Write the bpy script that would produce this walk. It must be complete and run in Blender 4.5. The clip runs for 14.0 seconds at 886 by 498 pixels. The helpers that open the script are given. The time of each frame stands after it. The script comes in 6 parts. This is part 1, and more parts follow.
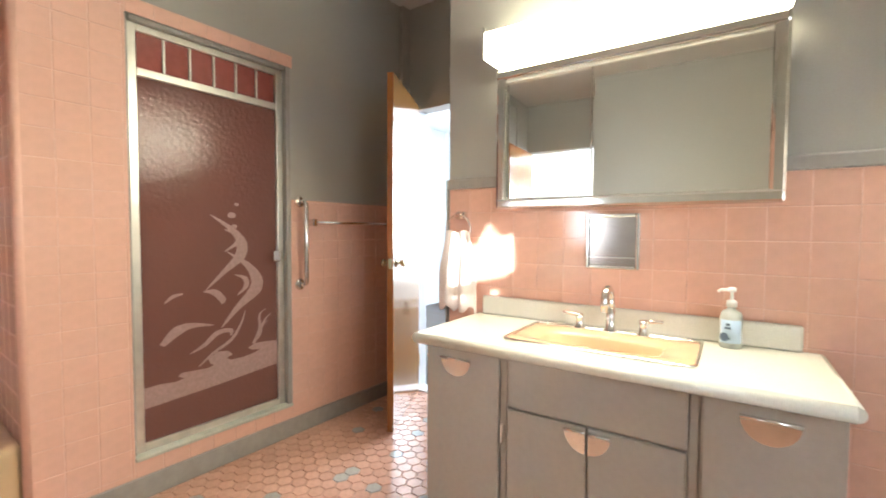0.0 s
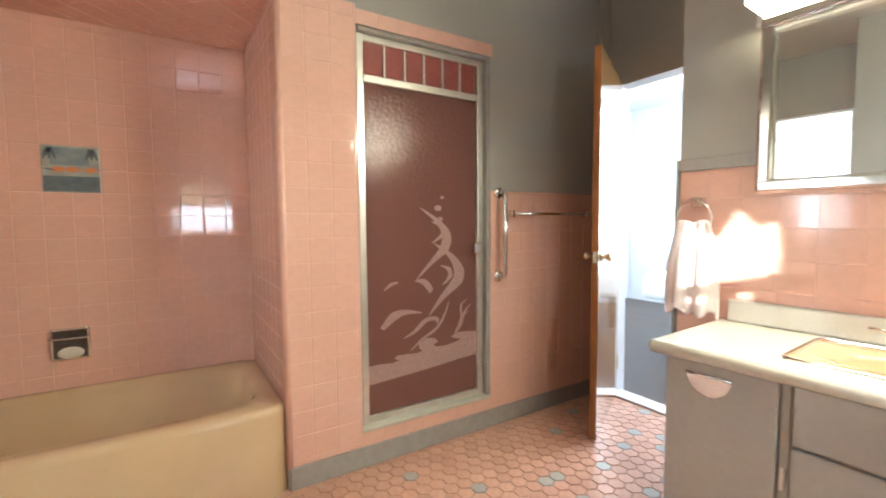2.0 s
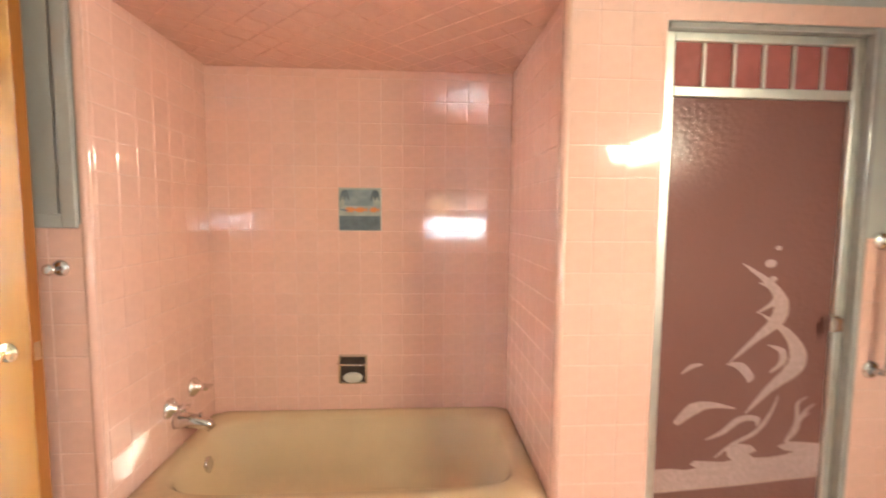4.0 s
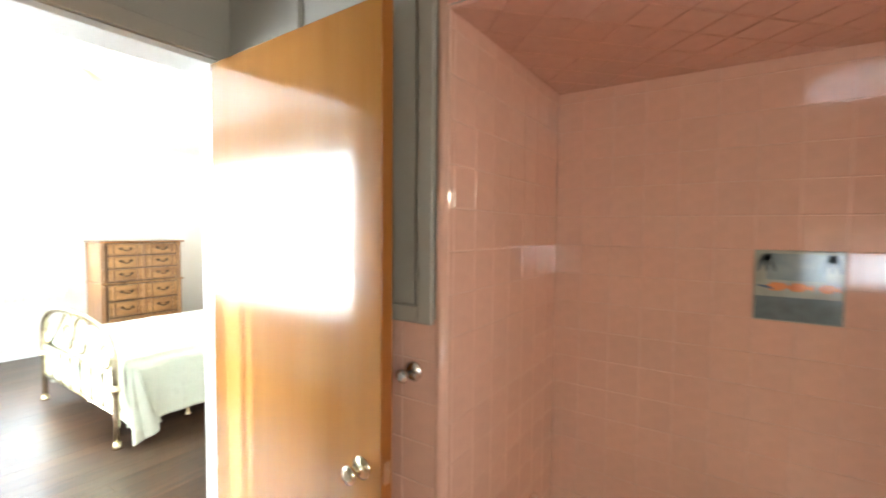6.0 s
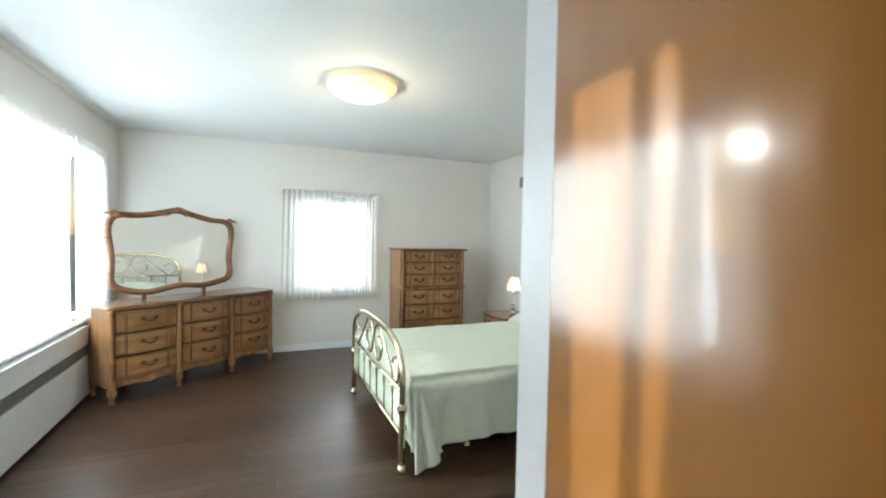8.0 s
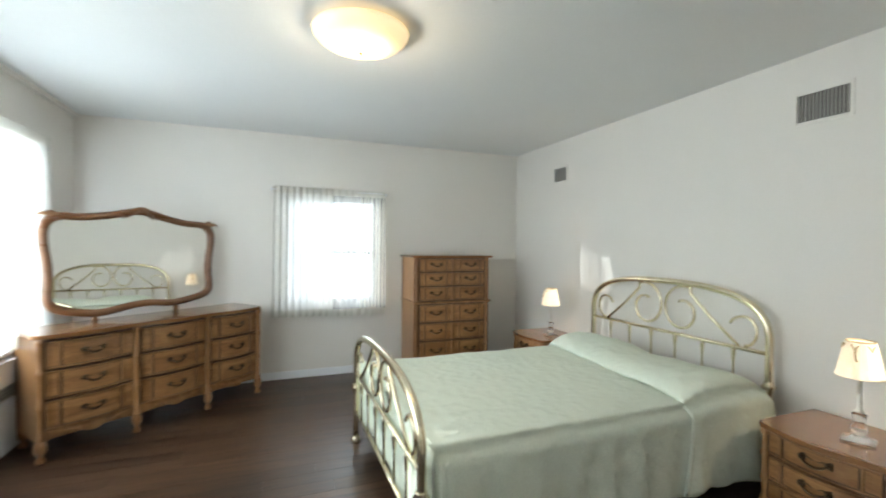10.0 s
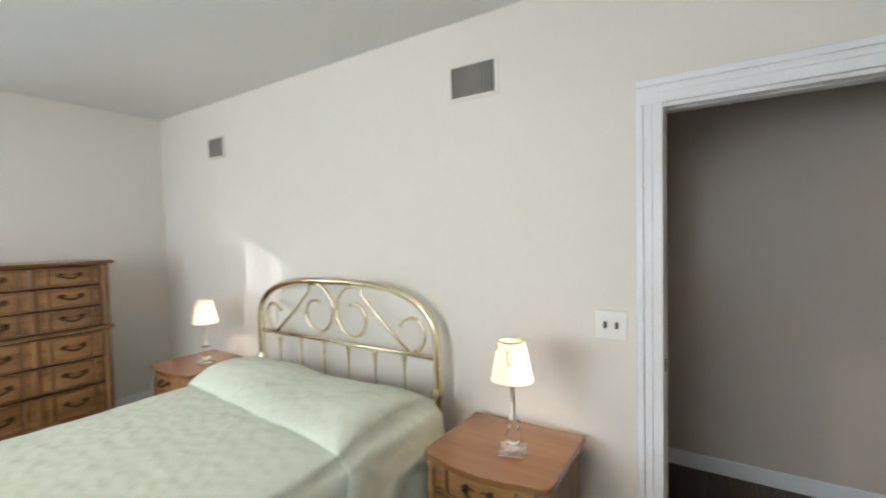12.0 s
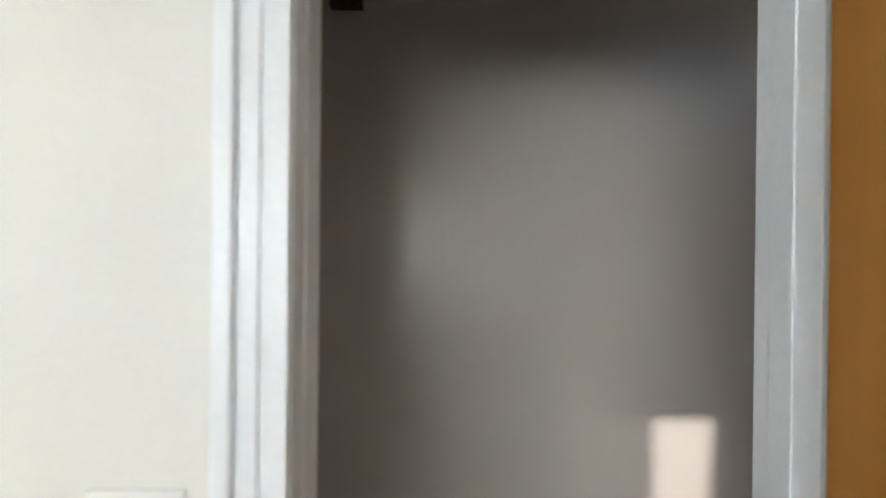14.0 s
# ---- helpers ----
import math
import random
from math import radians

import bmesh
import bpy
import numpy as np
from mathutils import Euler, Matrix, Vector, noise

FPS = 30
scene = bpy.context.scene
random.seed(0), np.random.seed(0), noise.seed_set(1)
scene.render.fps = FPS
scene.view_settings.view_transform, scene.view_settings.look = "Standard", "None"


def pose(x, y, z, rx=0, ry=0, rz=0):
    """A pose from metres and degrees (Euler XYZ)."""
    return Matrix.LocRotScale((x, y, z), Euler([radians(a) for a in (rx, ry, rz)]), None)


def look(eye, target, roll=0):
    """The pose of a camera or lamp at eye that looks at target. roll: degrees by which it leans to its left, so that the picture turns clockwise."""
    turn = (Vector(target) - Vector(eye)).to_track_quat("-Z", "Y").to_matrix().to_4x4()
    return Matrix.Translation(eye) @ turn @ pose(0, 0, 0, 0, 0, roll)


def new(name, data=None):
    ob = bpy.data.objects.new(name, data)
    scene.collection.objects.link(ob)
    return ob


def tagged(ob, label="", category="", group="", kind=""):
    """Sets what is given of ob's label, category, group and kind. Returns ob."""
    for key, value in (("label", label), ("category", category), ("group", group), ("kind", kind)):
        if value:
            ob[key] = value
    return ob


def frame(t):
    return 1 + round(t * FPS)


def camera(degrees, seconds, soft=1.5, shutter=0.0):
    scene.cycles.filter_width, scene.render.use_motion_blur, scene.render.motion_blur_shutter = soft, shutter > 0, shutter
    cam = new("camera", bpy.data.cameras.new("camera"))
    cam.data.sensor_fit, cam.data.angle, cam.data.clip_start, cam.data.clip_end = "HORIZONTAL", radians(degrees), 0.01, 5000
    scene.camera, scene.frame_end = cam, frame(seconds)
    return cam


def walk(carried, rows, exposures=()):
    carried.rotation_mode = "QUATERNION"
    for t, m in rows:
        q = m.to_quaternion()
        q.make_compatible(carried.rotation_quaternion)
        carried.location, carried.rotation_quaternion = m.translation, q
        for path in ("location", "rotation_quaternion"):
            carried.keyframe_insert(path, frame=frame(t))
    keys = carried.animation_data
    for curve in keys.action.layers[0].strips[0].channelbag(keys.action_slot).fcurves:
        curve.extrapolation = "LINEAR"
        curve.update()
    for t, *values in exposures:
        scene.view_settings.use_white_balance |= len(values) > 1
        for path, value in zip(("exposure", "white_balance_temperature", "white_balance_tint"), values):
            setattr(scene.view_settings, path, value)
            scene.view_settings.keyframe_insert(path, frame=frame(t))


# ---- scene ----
cam = camera(91.1, 14.0, soft=1.8, shutter=0.4)
PATH = [
    (0, (0.293, 0.398, 1.157), (-0.897, 2.003, 1.073), 0.3),
    (0.5, (0.241, 0.351, 1.158), (-1.062, 1.866, 1.069), 0.4),
    (1, (0.202, 0.346, 1.156), (-1.241, 1.727, 1.047), 0.0),
    (1.5, (0.146, 0.337, 1.138), (-1.427, 1.567, 1.024), -0.1),
    (2, (0.068, 0.333, 1.161), (-1.62, 1.398, 1.033), -0.4),
    (2.2, (0.025, 0.325, 1.179), (-1.703, 1.322, 1.043), -0.5),
    (4.3, (-0.471, 0.222, 1.438), (-2.463, 0.155, 1.267), 0.8),
    (4.5, (-0.538, 0.199, 1.465), (-2.521, 0.005, 1.286), 0.9),
    (5, (-0.681, 0.105, 1.511), (-2.612, -0.391, 1.356), 0.3),
    (5.5, (-0.817, -0.028, 1.561), (-2.648, -0.826, 1.454), 0.0),
    (6, (-0.938, -0.207, 1.579), (-2.602, -1.313, 1.488), 0.5),
    (6.5, (-1.038, -0.441, 1.584), (-2.514, -1.788, 1.499), 0.6),
    (7, (-1.135, -0.685, 1.574), (-2.368, -2.258, 1.503), 1.1),
    (7.5, (-1.235, -0.877, 1.554), (-2.198, -2.629, 1.498), 1.4),
    (7.7, (-1.263, -0.970, 1.549), (-2.129, -2.772, 1.492), 1.6),
    (9.8, (-1.548, -1.922, 1.532), (-2.178, -3.82, 1.501), 0.4),
    (10, (-1.574, -2.03, 1.52), (-2.305, -3.891, 1.5), 0.6),
    (10.5, (-1.73, -2.192, 1.514), (-2.696, -3.943, 1.514), 0.1),
    (11, (-1.94, -2.314, 1.528), (-3.155, -3.903, 1.52), -0.8),
    (11.5, (-2.204, -2.412, 1.511), (-3.667, -3.775, 1.495), -1.0),
    (12, (-2.526, -2.474, 1.549), (-4.201, -3.565, 1.477), -1.3),
    (12.5, (-2.876, -2.514, 1.549), (-4.7, -3.327, 1.44), -1.0),
    (13, (-3.267, -2.516, 1.512), (-5.186, -3.072, 1.434), 0.4),
    (13.5, (-3.656, -2.517, 1.509), (-5.635, -2.801, 1.463), 0.6),
    (14, (-4.026, -2.492, 1.523), (-6.026, -2.468, 1.520), 0.6),
]
EXPOSURES = [(0, 1.58, 6120, 9), (2.2, 1.57, 6080, 9), (4.3, 2.14, 6280, 10), (5.0, 2.14, 6280, 10), (5.5, 1.84, 6250, 9), (6.0, 1.22, 6200, 8), (6.5, 0.58, 6050, 6),
             (7.0, 0.17, 5950, 4), (7.5, -0.05, 5950, 3), (7.7, -0.34, 5950, 4), (9.0, -0.80, 6050, 6), (9.8, -0.88, 6100, 7), (10.1, -0.88, 6120, 8), (10.5, -0.85, 6200, 12),
             (11, -0.82, 6230, 12), (11.5, -0.76, 6240, 13), (12.5, -0.42, 6250, 12), (13.0, -0.32, 6200, 11), (13.5, -0.24, 6180, 11), (14, -0.15, 6150, 10)]
walk(cam, [(t, look(eye, target, roll)) for t, eye, target, roll in PATH], EXPOSURES)

# ---- world, sun, large lights ----
SUN_WAY = Vector((-1.0, 0.70, -0.228)).normalized()
world = bpy.data.worlds.new("sky")
scene.world = world
world.use_nodes = True
wn = world.node_tree.nodes
sky = wn.new("ShaderNodeTexSky")
sky.sky_type, sky.sun_disc = "NISHITA", False
sky.sun_elevation = math.asin(-SUN_WAY.z)
sky.sun_rotation = math.atan2(-SUN_WAY.x, -SUN_WAY.y)
world.node_tree.links.new(sky.outputs[0], wn["Background"].inputs[0])
wn["Background"].inputs[1].default_value = 0.15


def lamp(name, kind, energy, color, m, size=0.1, size_y=None):
    data = bpy.data.lights.new(name, kind)
    data.energy, data.color = energy, color
    if kind == "AREA":
        data.shape, data.size, data.size_y = "RECTANGLE", size, size_y or size
    elif kind == "SUN":
        data.angle = size
    else:
        data.shadow_soft_size = size
    ob = new(name, data)
    ob.matrix_world = m
    return ob


lamp("sun", "SUN", 5.0, (1.0, 0.95, 0.87), look((0, 0, 0), SUN_WAY), radians(0.5))
DAY = (0.83, 0.925, 1.0)
lamp("window_light", "AREA", 408, DAY, look((0.42, -4.7, 1.6), (-3, -4.7, 1.2)), 3.2, 1.5)
lamp("window_light", "AREA", 32, DAY, look((-2.22, -7.42, 1.45), (-2.22, -3, 1.2)), 1.0, 1.2)
lamp("window_light", "AREA", 22, (0.72, 0.85, 1.0), look((1.40, 0.83, 1.20), (-2, 0.83, 1.16)), 0.8, 0.36)
lamp("window_light", "AREA", 110, DAY, look((-1.4, 5.9, 1.7), (-1.4, 2, 1.0)), 2.2, 1.8)
lamp("ceiling_bulb", "POINT", 24, (1.0, 0.80, 0.52), pose(-2.03, -4.48, 2.52), 0.05)
lamp("bedside_bulb", "POINT", 10, (1.0, 0.76, 0.48), pose(-4.31, -3.28, 0.965), 0.03)
lamp("bedside_bulb", "POINT", 10, (1.0, 0.76, 0.48), pose(-4.36, -5.94, 0.965), 0.03)
lamp("vanity_tube", "AREA", 12, (1.0, 0.93, 0.68), look((-0.13, 1.855, 1.885), (-0.10, 1.0, 1.2)), 0.90, 0.10)


# ---- materials ----
def material(name, color, rough=0.5, metal=0.0, grain=0.0, scale=20.0, stretch=(1, 1, 1), bump=0.0, coat=0.0,
             color2=None, vary=0.0, spec=0.5, big=0.0, rough_var=0.0):
    """Principled surface with noise at two scales, and a random shift from object to object."""
    m = bpy.data.materials.new(name)
    m.use_nodes = True
    n, l = m.node_tree.nodes, m.node_tree.links
    b = n["Principled BSDF"]
    b.inputs["Roughness"].default_value = rough
    b.inputs["Metallic"].default_value = metal
    b.inputs["Specular IOR Level"].default_value = spec
    b.inputs["Coat Weight"].default_value = coat
    b.inputs["Coat Roughness"].default_value = 0.05
    tc, mp, nz, nb = n.new("ShaderNodeTexCoord"), n.new("ShaderNodeMapping"), n.new("ShaderNodeTexNoise"), n.new("ShaderNodeTexNoise")
    mp.inputs["Scale"].default_value = stretch
    l.new(tc.outputs["Object"], mp.inputs["Vector"])
    nz.inputs["Scale"].default_value, nz.inputs["Detail"].default_value = scale, 6
    nb.inputs["Scale"].default_value, nb.inputs["Detail"].default_value = 1.7, 3
    l.new(mp.outputs[0], nz.inputs["Vector"])
    l.new(tc.outputs["Object"], nb.inputs["Vector"])
    c2 = color2 or tuple(c * (1 - grain) for c in color)
    mix = n.new("ShaderNodeMix")
    mix.data_type = "RGBA"
    ramp = n.new("ShaderNodeMapRange")
    ramp.inputs[1].default_value, ramp.inputs[2].default_value = 0.35, 0.65
    l.new(nz.outputs[0], ramp.inputs[0])
    l.new(ramp.outputs[0], mix.inputs[0])
    mix.inputs[6].default_value, mix.inputs[7].default_value = (*color, 1), (*c2, 1)
    hsv = n.new("ShaderNodeHueSaturation")
    val = n.new("ShaderNodeMath")
    val.operation = "MULTIPLY_ADD"
    info = n.new("ShaderNodeObjectInfo")
    add = n.new("ShaderNodeMath")
    add.operation = "MULTIPLY_ADD"
    l.new(info.outputs["Random"], val.inputs[0])
    val.inputs[1].default_value, val.inputs[2].default_value = vary, 1 - vary / 2
    l.new(nb.outputs[0], add.inputs[0])
    add.inputs[1].default_value = big
    l.new(val.outputs[0], add.inputs[2])
    l.new(add.outputs[0], hsv.inputs["Value"])
    l.new(mix.outputs[2], hsv.inputs["Color"])
    l.new(hsv.outputs[0], b.inputs["Base Color"])
    if bump:
        bp = n.new("ShaderNodeBump")
        bp.inputs["Strength"].default_value, bp.inputs["Distance"].default_value = bump, 0.004
        l.new(nz.outputs[0], bp.inputs["Height"])
        l.new(bp.outputs[0], b.inputs["Normal"])
    if rough_var:
        rr = n.new("ShaderNodeMath")
        rr.operation = "MULTIPLY_ADD"
        l.new(nb.outputs[0], rr.inputs[0])
        rr.inputs[1].default_value, rr.inputs[2].default_value = rough_var, rough - rough_var / 2
        l.new(rr.outputs[0], b.inputs["Roughness"])
    return m


def wood(name, dark, light, rough=0.3, along="Z", scale=1.0, coat=0.3, vary=0.0, rough_var=0.1, fine=0.45, relief=0.12):
    """Veneer whose figure runs along one axis."""
    m = bpy.data.materials.new(name)
    m.use_nodes = True
    n, l = m.node_tree.nodes, m.node_tree.links
    b = n["Principled BSDF"]
    b.inputs["Coat Weight"].default_value, b.inputs["Coat Roughness"].default_value = coat, 0.07
    tc, mp = n.new("ShaderNodeTexCoord"), n.new("ShaderNodeMapping")
    st = {"X": (0.06, 1, 1), "Y": (1, 0.06, 1), "Z": (1, 1, 0.06)}[along]
    mp.inputs["Scale"].default_value = [s * scale for s in st]
    l.new(tc.outputs["Object"], mp.inputs["Vector"])
    info = n.new("ShaderNodeObjectInfo")
    off = n.new("ShaderNodeVectorMath")
    off.operation = "MULTIPLY_ADD"
    l.new(info.outputs["Random"], off.inputs[0])
    off.inputs[1].default_value = (17, 31, 23)
    l.new(mp.outputs[0], off.inputs[2])
    a, f = n.new("ShaderNodeTexNoise"), n.new("ShaderNodeTexNoise")
    a.inputs["Scale"].default_value, a.inputs["Detail"].default_value = 7, 4
    a.inputs["Distortion"].default_value = 1.2
    f.inputs["Scale"].default_value, f.inputs["Detail"].default_value = 90, 3
    for t in (a, f):
        l.new(off.outputs[0], t.inputs["Vector"])
    s = n.new("ShaderNodeMath")
    s.operation = "MULTIPLY_ADD"
    l.new(f.outputs[0], s.inputs[0])
    s.inputs[1].default_value = fine
    l.new(a.outputs[0], s.inputs[2])
    r = n.new("ShaderNodeMapRange")
    r.inputs[1].default_value, r.inputs[2].default_value = 0.275 + fine / 2, 0.725 + fine / 2
    l.new(s.outputs[0], r.inputs[0])
    mix = n.new("ShaderNodeMix")
    mix.data_type = "RGBA"
    l.new(r.outputs[0], mix.inputs[0])
    mix.inputs[6].default_value, mix.inputs[7].default_value = (*dark, 1), (*light, 1)
    hsv, v = n.new("ShaderNodeHueSaturation"), n.new("ShaderNodeMath")
    v.operation = "MULTIPLY_ADD"
    l.new(info.outputs["Random"], v.inputs[0])
    v.inputs[1].default_value, v.inputs[2].default_value = vary, 1 - vary / 2
    l.new(v.outputs[0], hsv.inputs["Value"])
    l.new(mix.outputs[2], hsv.inputs["Color"])
    l.new(hsv.outputs[0], b.inputs["Base Color"])
    q = n.new("ShaderNodeMath")
    q.operation = "MULTIPLY_ADD"
    l.new(a.outputs[0], q.inputs[0])
    q.inputs[1].default_value, q.inputs[2].default_value = rough_var, rough - rough_var / 2
    l.new(q.outputs[0], b.inputs["Roughness"])
    bp = n.new("ShaderNodeBump")
    bp.inputs["Strength"].default_value, bp.inputs["Distance"].default_value = relief, 0.001
    l.new(f.outputs[0], bp.inputs["Height"])
    l.new(bp.outputs[0], b.inputs["Normal"])
    return m


def glowing(name, color, strength):
    m = bpy.data.materials.new(name)
    m.use_nodes = True
    b = m.node_tree.nodes["Principled BSDF"]
    b.inputs["Base Color"].default_value = (*color, 1)
    b.inputs["Emission Color"].default_value = (*color, 1)
    b.inputs["Emission Strength"].default_value = strength
    return m


def sheer(name, color, through_part, holes, scale=900.0):
    """Thin cloth: diffuse, partly translucent, with open weave."""
    m = bpy.data.materials.new(name)
    m.use_nodes = True
    n, l = m.node_tree.nodes, m.node_tree.links
    n.remove(n["Principled BSDF"])
    d, t, p = n.new("ShaderNodeBsdfDiffuse"), n.new("ShaderNodeBsdfTranslucent"), n.new("ShaderNodeBsdfTransparent")
    a, b = n.new("ShaderNodeMixShader"), n.new("ShaderNodeMixShader")
    tc, nz, mx = n.new("ShaderNodeTexCoord"), n.new("ShaderNodeTexNoise"), n.new("ShaderNodeMix")
    mx.data_type = "RGBA"
    nz.inputs["Scale"].default_value = 14
    l.new(tc.outputs["Object"], nz.inputs["Vector"])
    l.new(nz.outputs[0], mx.inputs[0])
    mx.inputs[6].default_value, mx.inputs[7].default_value = (*color, 1), (*[c * 0.88 for c in color], 1)
    l.new(mx.outputs[2], d.inputs[0])
    l.new(mx.outputs[2], t.inputs[0])
    a.inputs[0].default_value, b.inputs[0].default_value = through_part, holes
    l.new(d.outputs[0], a.inputs[1])
    l.new(t.outputs[0], a.inputs[2])
    l.new(a.outputs[0], b.inputs[1])
    l.new(p.outputs[0], b.inputs[2])
    l.new(b.outputs[0], n["Material Output"].inputs[0])
    return m


def glass(name, color=(1, 1, 1), rough=0.0, bump=0.0, scale=60.0, ior=1.45, transmit=1.0):
    m = bpy.data.materials.new(name)
    m.use_nodes = True
    n, l = m.node_tree.nodes, m.node_tree.links
    b = n["Principled BSDF"]
    b.inputs["Base Color"].default_value = (*color, 1)
    b.inputs["Transmission Weight"].default_value = transmit
    b.inputs["Roughness"].default_value = rough
    b.inputs["IOR"].default_value = ior
    if bump:
        tc, nz, bp = n.new("ShaderNodeTexCoord"), n.new("ShaderNodeTexNoise"), n.new("ShaderNodeBump")
        nz.inputs["Scale"].default_value, nz.inputs["Detail"].default_value = scale, 2
        bp.inputs["Strength"].default_value, bp.inputs["Distance"].default_value = bump, 0.01
        l.new(tc.outputs["Object"], nz.inputs["Vector"])
        l.new(nz.outputs[0], bp.inputs["Height"])
        l.new(bp.outputs[0], b.inputs["Normal"])
    return m


PINK = (0.755, 0.455, 0.362)
pink_tile = material("pink_tile", PINK, 0.07, grain=0.05, scale=30, vary=0.04, coat=0.3, big=0.05)
pink_grout = material("pink_grout", (0.825, 0.545, 0.45), 0.25, grain=0.15, scale=60, bump=0.2)
pink_ceiling = material("pink_ceiling", PINK, 0.08, grain=0.05, scale=30, coat=0.3, big=0.05)
hex_tile = material("hex_tile", (0.645, 0.37, 0.27), 0.25, grain=0.12, scale=40, vary=0.16, big=0.06)
hex_grey = material("hex_grey", (0.45, 0.41, 0.37), 0.22, grain=0.12, scale=40, vary=0.2)
hex_grout = material("hex_grout", (0.56, 0.325, 0.24), 0.8, grain=0.3, scale=60, bump=0.2)
sill_tile = material("sill_tile", (0.58, 0.58, 0.50), 0.15, grain=0.1, scale=25)
grey_tile = material("grey_tile", (0.37, 0.345, 0.32), 0.15, grain=0.1, scale=25, vary=0.08)
grey_paint = material("grey_paint", (0.375, 0.357, 0.325), 0.42, grain=0.04, scale=160, bump=0.08, big=0.06)
bath_ceiling_paint = material("bath_ceiling_paint", (0.58, 0.555, 0.52), 0.6, grain=0.04, scale=120, bump=0.08, big=0.05)
cream_paint = material("cream_paint", (0.745, 0.718, 0.675), 0.55, grain=0.025, scale=140, bump=0.10, big=0.05)
white_paint = material("white_paint", (0.83, 0.845, 0.875), 0.35, grain=0.03, scale=60, bump=0.05, big=0.04)
ceiling_paint = material("ceiling_paint", (0.72, 0.73, 0.725), 0.7, grain=0.03, scale=120, bump=0.12, big=0.05)
hall_paint = material("hall_paint", (0.62, 0.54, 0.485), 0.25, grain=0.03, scale=120, bump=0.03, big=0.03, spec=0.9)
dark_plank = wood("dark_plank", (0.024, 0.012, 0.0065), (0.080, 0.041, 0.022), 0.31, "X", 1.3, 0.0, 0.50, 0.14, 0.8)
door_wood = wood("door_wood", (0.33, 0.135, 0.028), (0.42, 0.19, 0.048), 0.17, "Z", 0.40, 1.0, 0.05, 0.06, 0.15, 0.015)
door_edge = wood("door_edge", (0.30, 0.095, 0.015), (0.38, 0.14, 0.025), 0.35, "Z", 1.0, 0.1)
honey_wood = wood("honey_wood", (0.152, 0.067, 0.022), (0.33, 0.166, 0.062), 0.38, "Z", 1.3, 0.2, 0.08)
honey_drawer = wood("honey_drawer", (0.18, 0.080, 0.026), (0.375, 0.188, 0.070), 0.38, "X", 1.3, 0.2, 0.10)
# wood darkened to stand for the shade in gaps round the drawers
gap_shade_wood = wood("gap_shade_wood", (0.035, 0.016, 0.007), (0.085, 0.040, 0.016), 0.5, "Z", 1.3, 0.05)
mirror_wood = wood("mirror_wood", (0.125, 0.052, 0.021), (0.215, 0.098, 0.042), 0.28, "X", 1.0, 0.4, 0.05)
honey_top = wood("honey_top", (0.165, 0.072, 0.024), (0.245, 0.115, 0.042), 0.22, "X", 0.8, 0.5, 0.05, 0.1, 0.2)
dark_gap = material("dark_gap", (0.03, 0.016, 0.009), 0.8, grain=0.2)
chrome = material("chrome", (0.80, 0.79, 0.77), 0.10, 1.0, grain=0.08, scale=25, rough_var=0.06)
satin_alu = material("satin_alu", (0.78, 0.76, 0.70), 0.36, 0.85, grain=0.12, scale=18, rough_var=0.12)
brass = material("brass", (0.88, 0.79, 0.57), 0.17, 1.0, grain=0.12, scale=14, rough_var=0.14)
old_brass = material("old_brass", (0.10, 0.065, 0.035), 0.42, 0.8, grain=0.4, scale=60)
vanity_paint = material("vanity_paint", (0.40, 0.365, 0.325), 0.32, grain=0.05, scale=50, bump=0.04, big=0.06)
laminate = material("laminate", (0.74, 0.71, 0.64), 0.20, grain=0.10, scale=320, coat=0.2, big=0.03)
sink_enamel = material("sink_enamel", (0.74, 0.46, 0.28), 0.10, grain=0.03, scale=8, coat=0.4)
tub_enamel = material("tub_enamel", (0.588, 0.42, 0.252), 0.12, grain=0.05, scale=6, coat=0.4, big=0.05)
mirror_silver = material("mirror_silver", (0.90, 0.91, 0.89), 0.005, 1.0)
plastic_white = material("plastic_white", (0.82, 0.82, 0.80), 0.3, grain=0.02)
dark_plastic = material("dark_plastic", (0.05, 0.045, 0.04), 0.4)
vent_grey = material("vent_grey", (0.40, 0.39, 0.37), 0.5, 0.2, grain=0.1)
spread_green = material("spread_green", (0.785, 0.84, 0.72), 0.9, grain=0.10, scale=150, bump=0.4, big=0.06, spec=0.2)
# quilted puffs of the bedspread
sn, sl = spread_green.node_tree.nodes, spread_green.node_tree.links
tc, vo, bq = sn.new("ShaderNodeTexCoord"), sn.new("ShaderNodeTexVoronoi"), sn.new("ShaderNodeBump")
vo.feature, vo.inputs["Scale"].default_value = "SMOOTH_F1", 17
bq.invert, bq.inputs["Strength"].default_value, bq.inputs["Distance"].default_value = True, 0.5, 0.020
sl.new(tc.outputs["Object"], vo.inputs["Vector"])
sl.new(vo.outputs["Distance"], bq.inputs["Height"])
old = sn["Principled BSDF"].inputs["Normal"].links[0].from_node
sl.new(bq.outputs[0], old.inputs["Normal"])
towel_pink = material("towel_pink", (0.90, 0.79, 0.75), 0.95, grain=0.12, scale=220, bump=0.6, spec=0.1)
white_cloth = material("white_cloth", (0.80, 0.80, 0.76), 0.9, grain=0.08, scale=120, bump=0.3, spec=0.2)
curtain_cloth = sheer("curtain_cloth", (0.82, 0.81, 0.76), 0.55, 0.07)
shade_cloth = sheer("shade_cloth", (0.92, 0.88, 0.81), 0.58, 0.04)
curtain_thin = sheer("curtain_thin", (0.84, 0.83, 0.79), 0.62, 0.60)
curtain_dense = sheer("curtain_dense", (0.88, 0.865, 0.82), 0.58, 0.06)
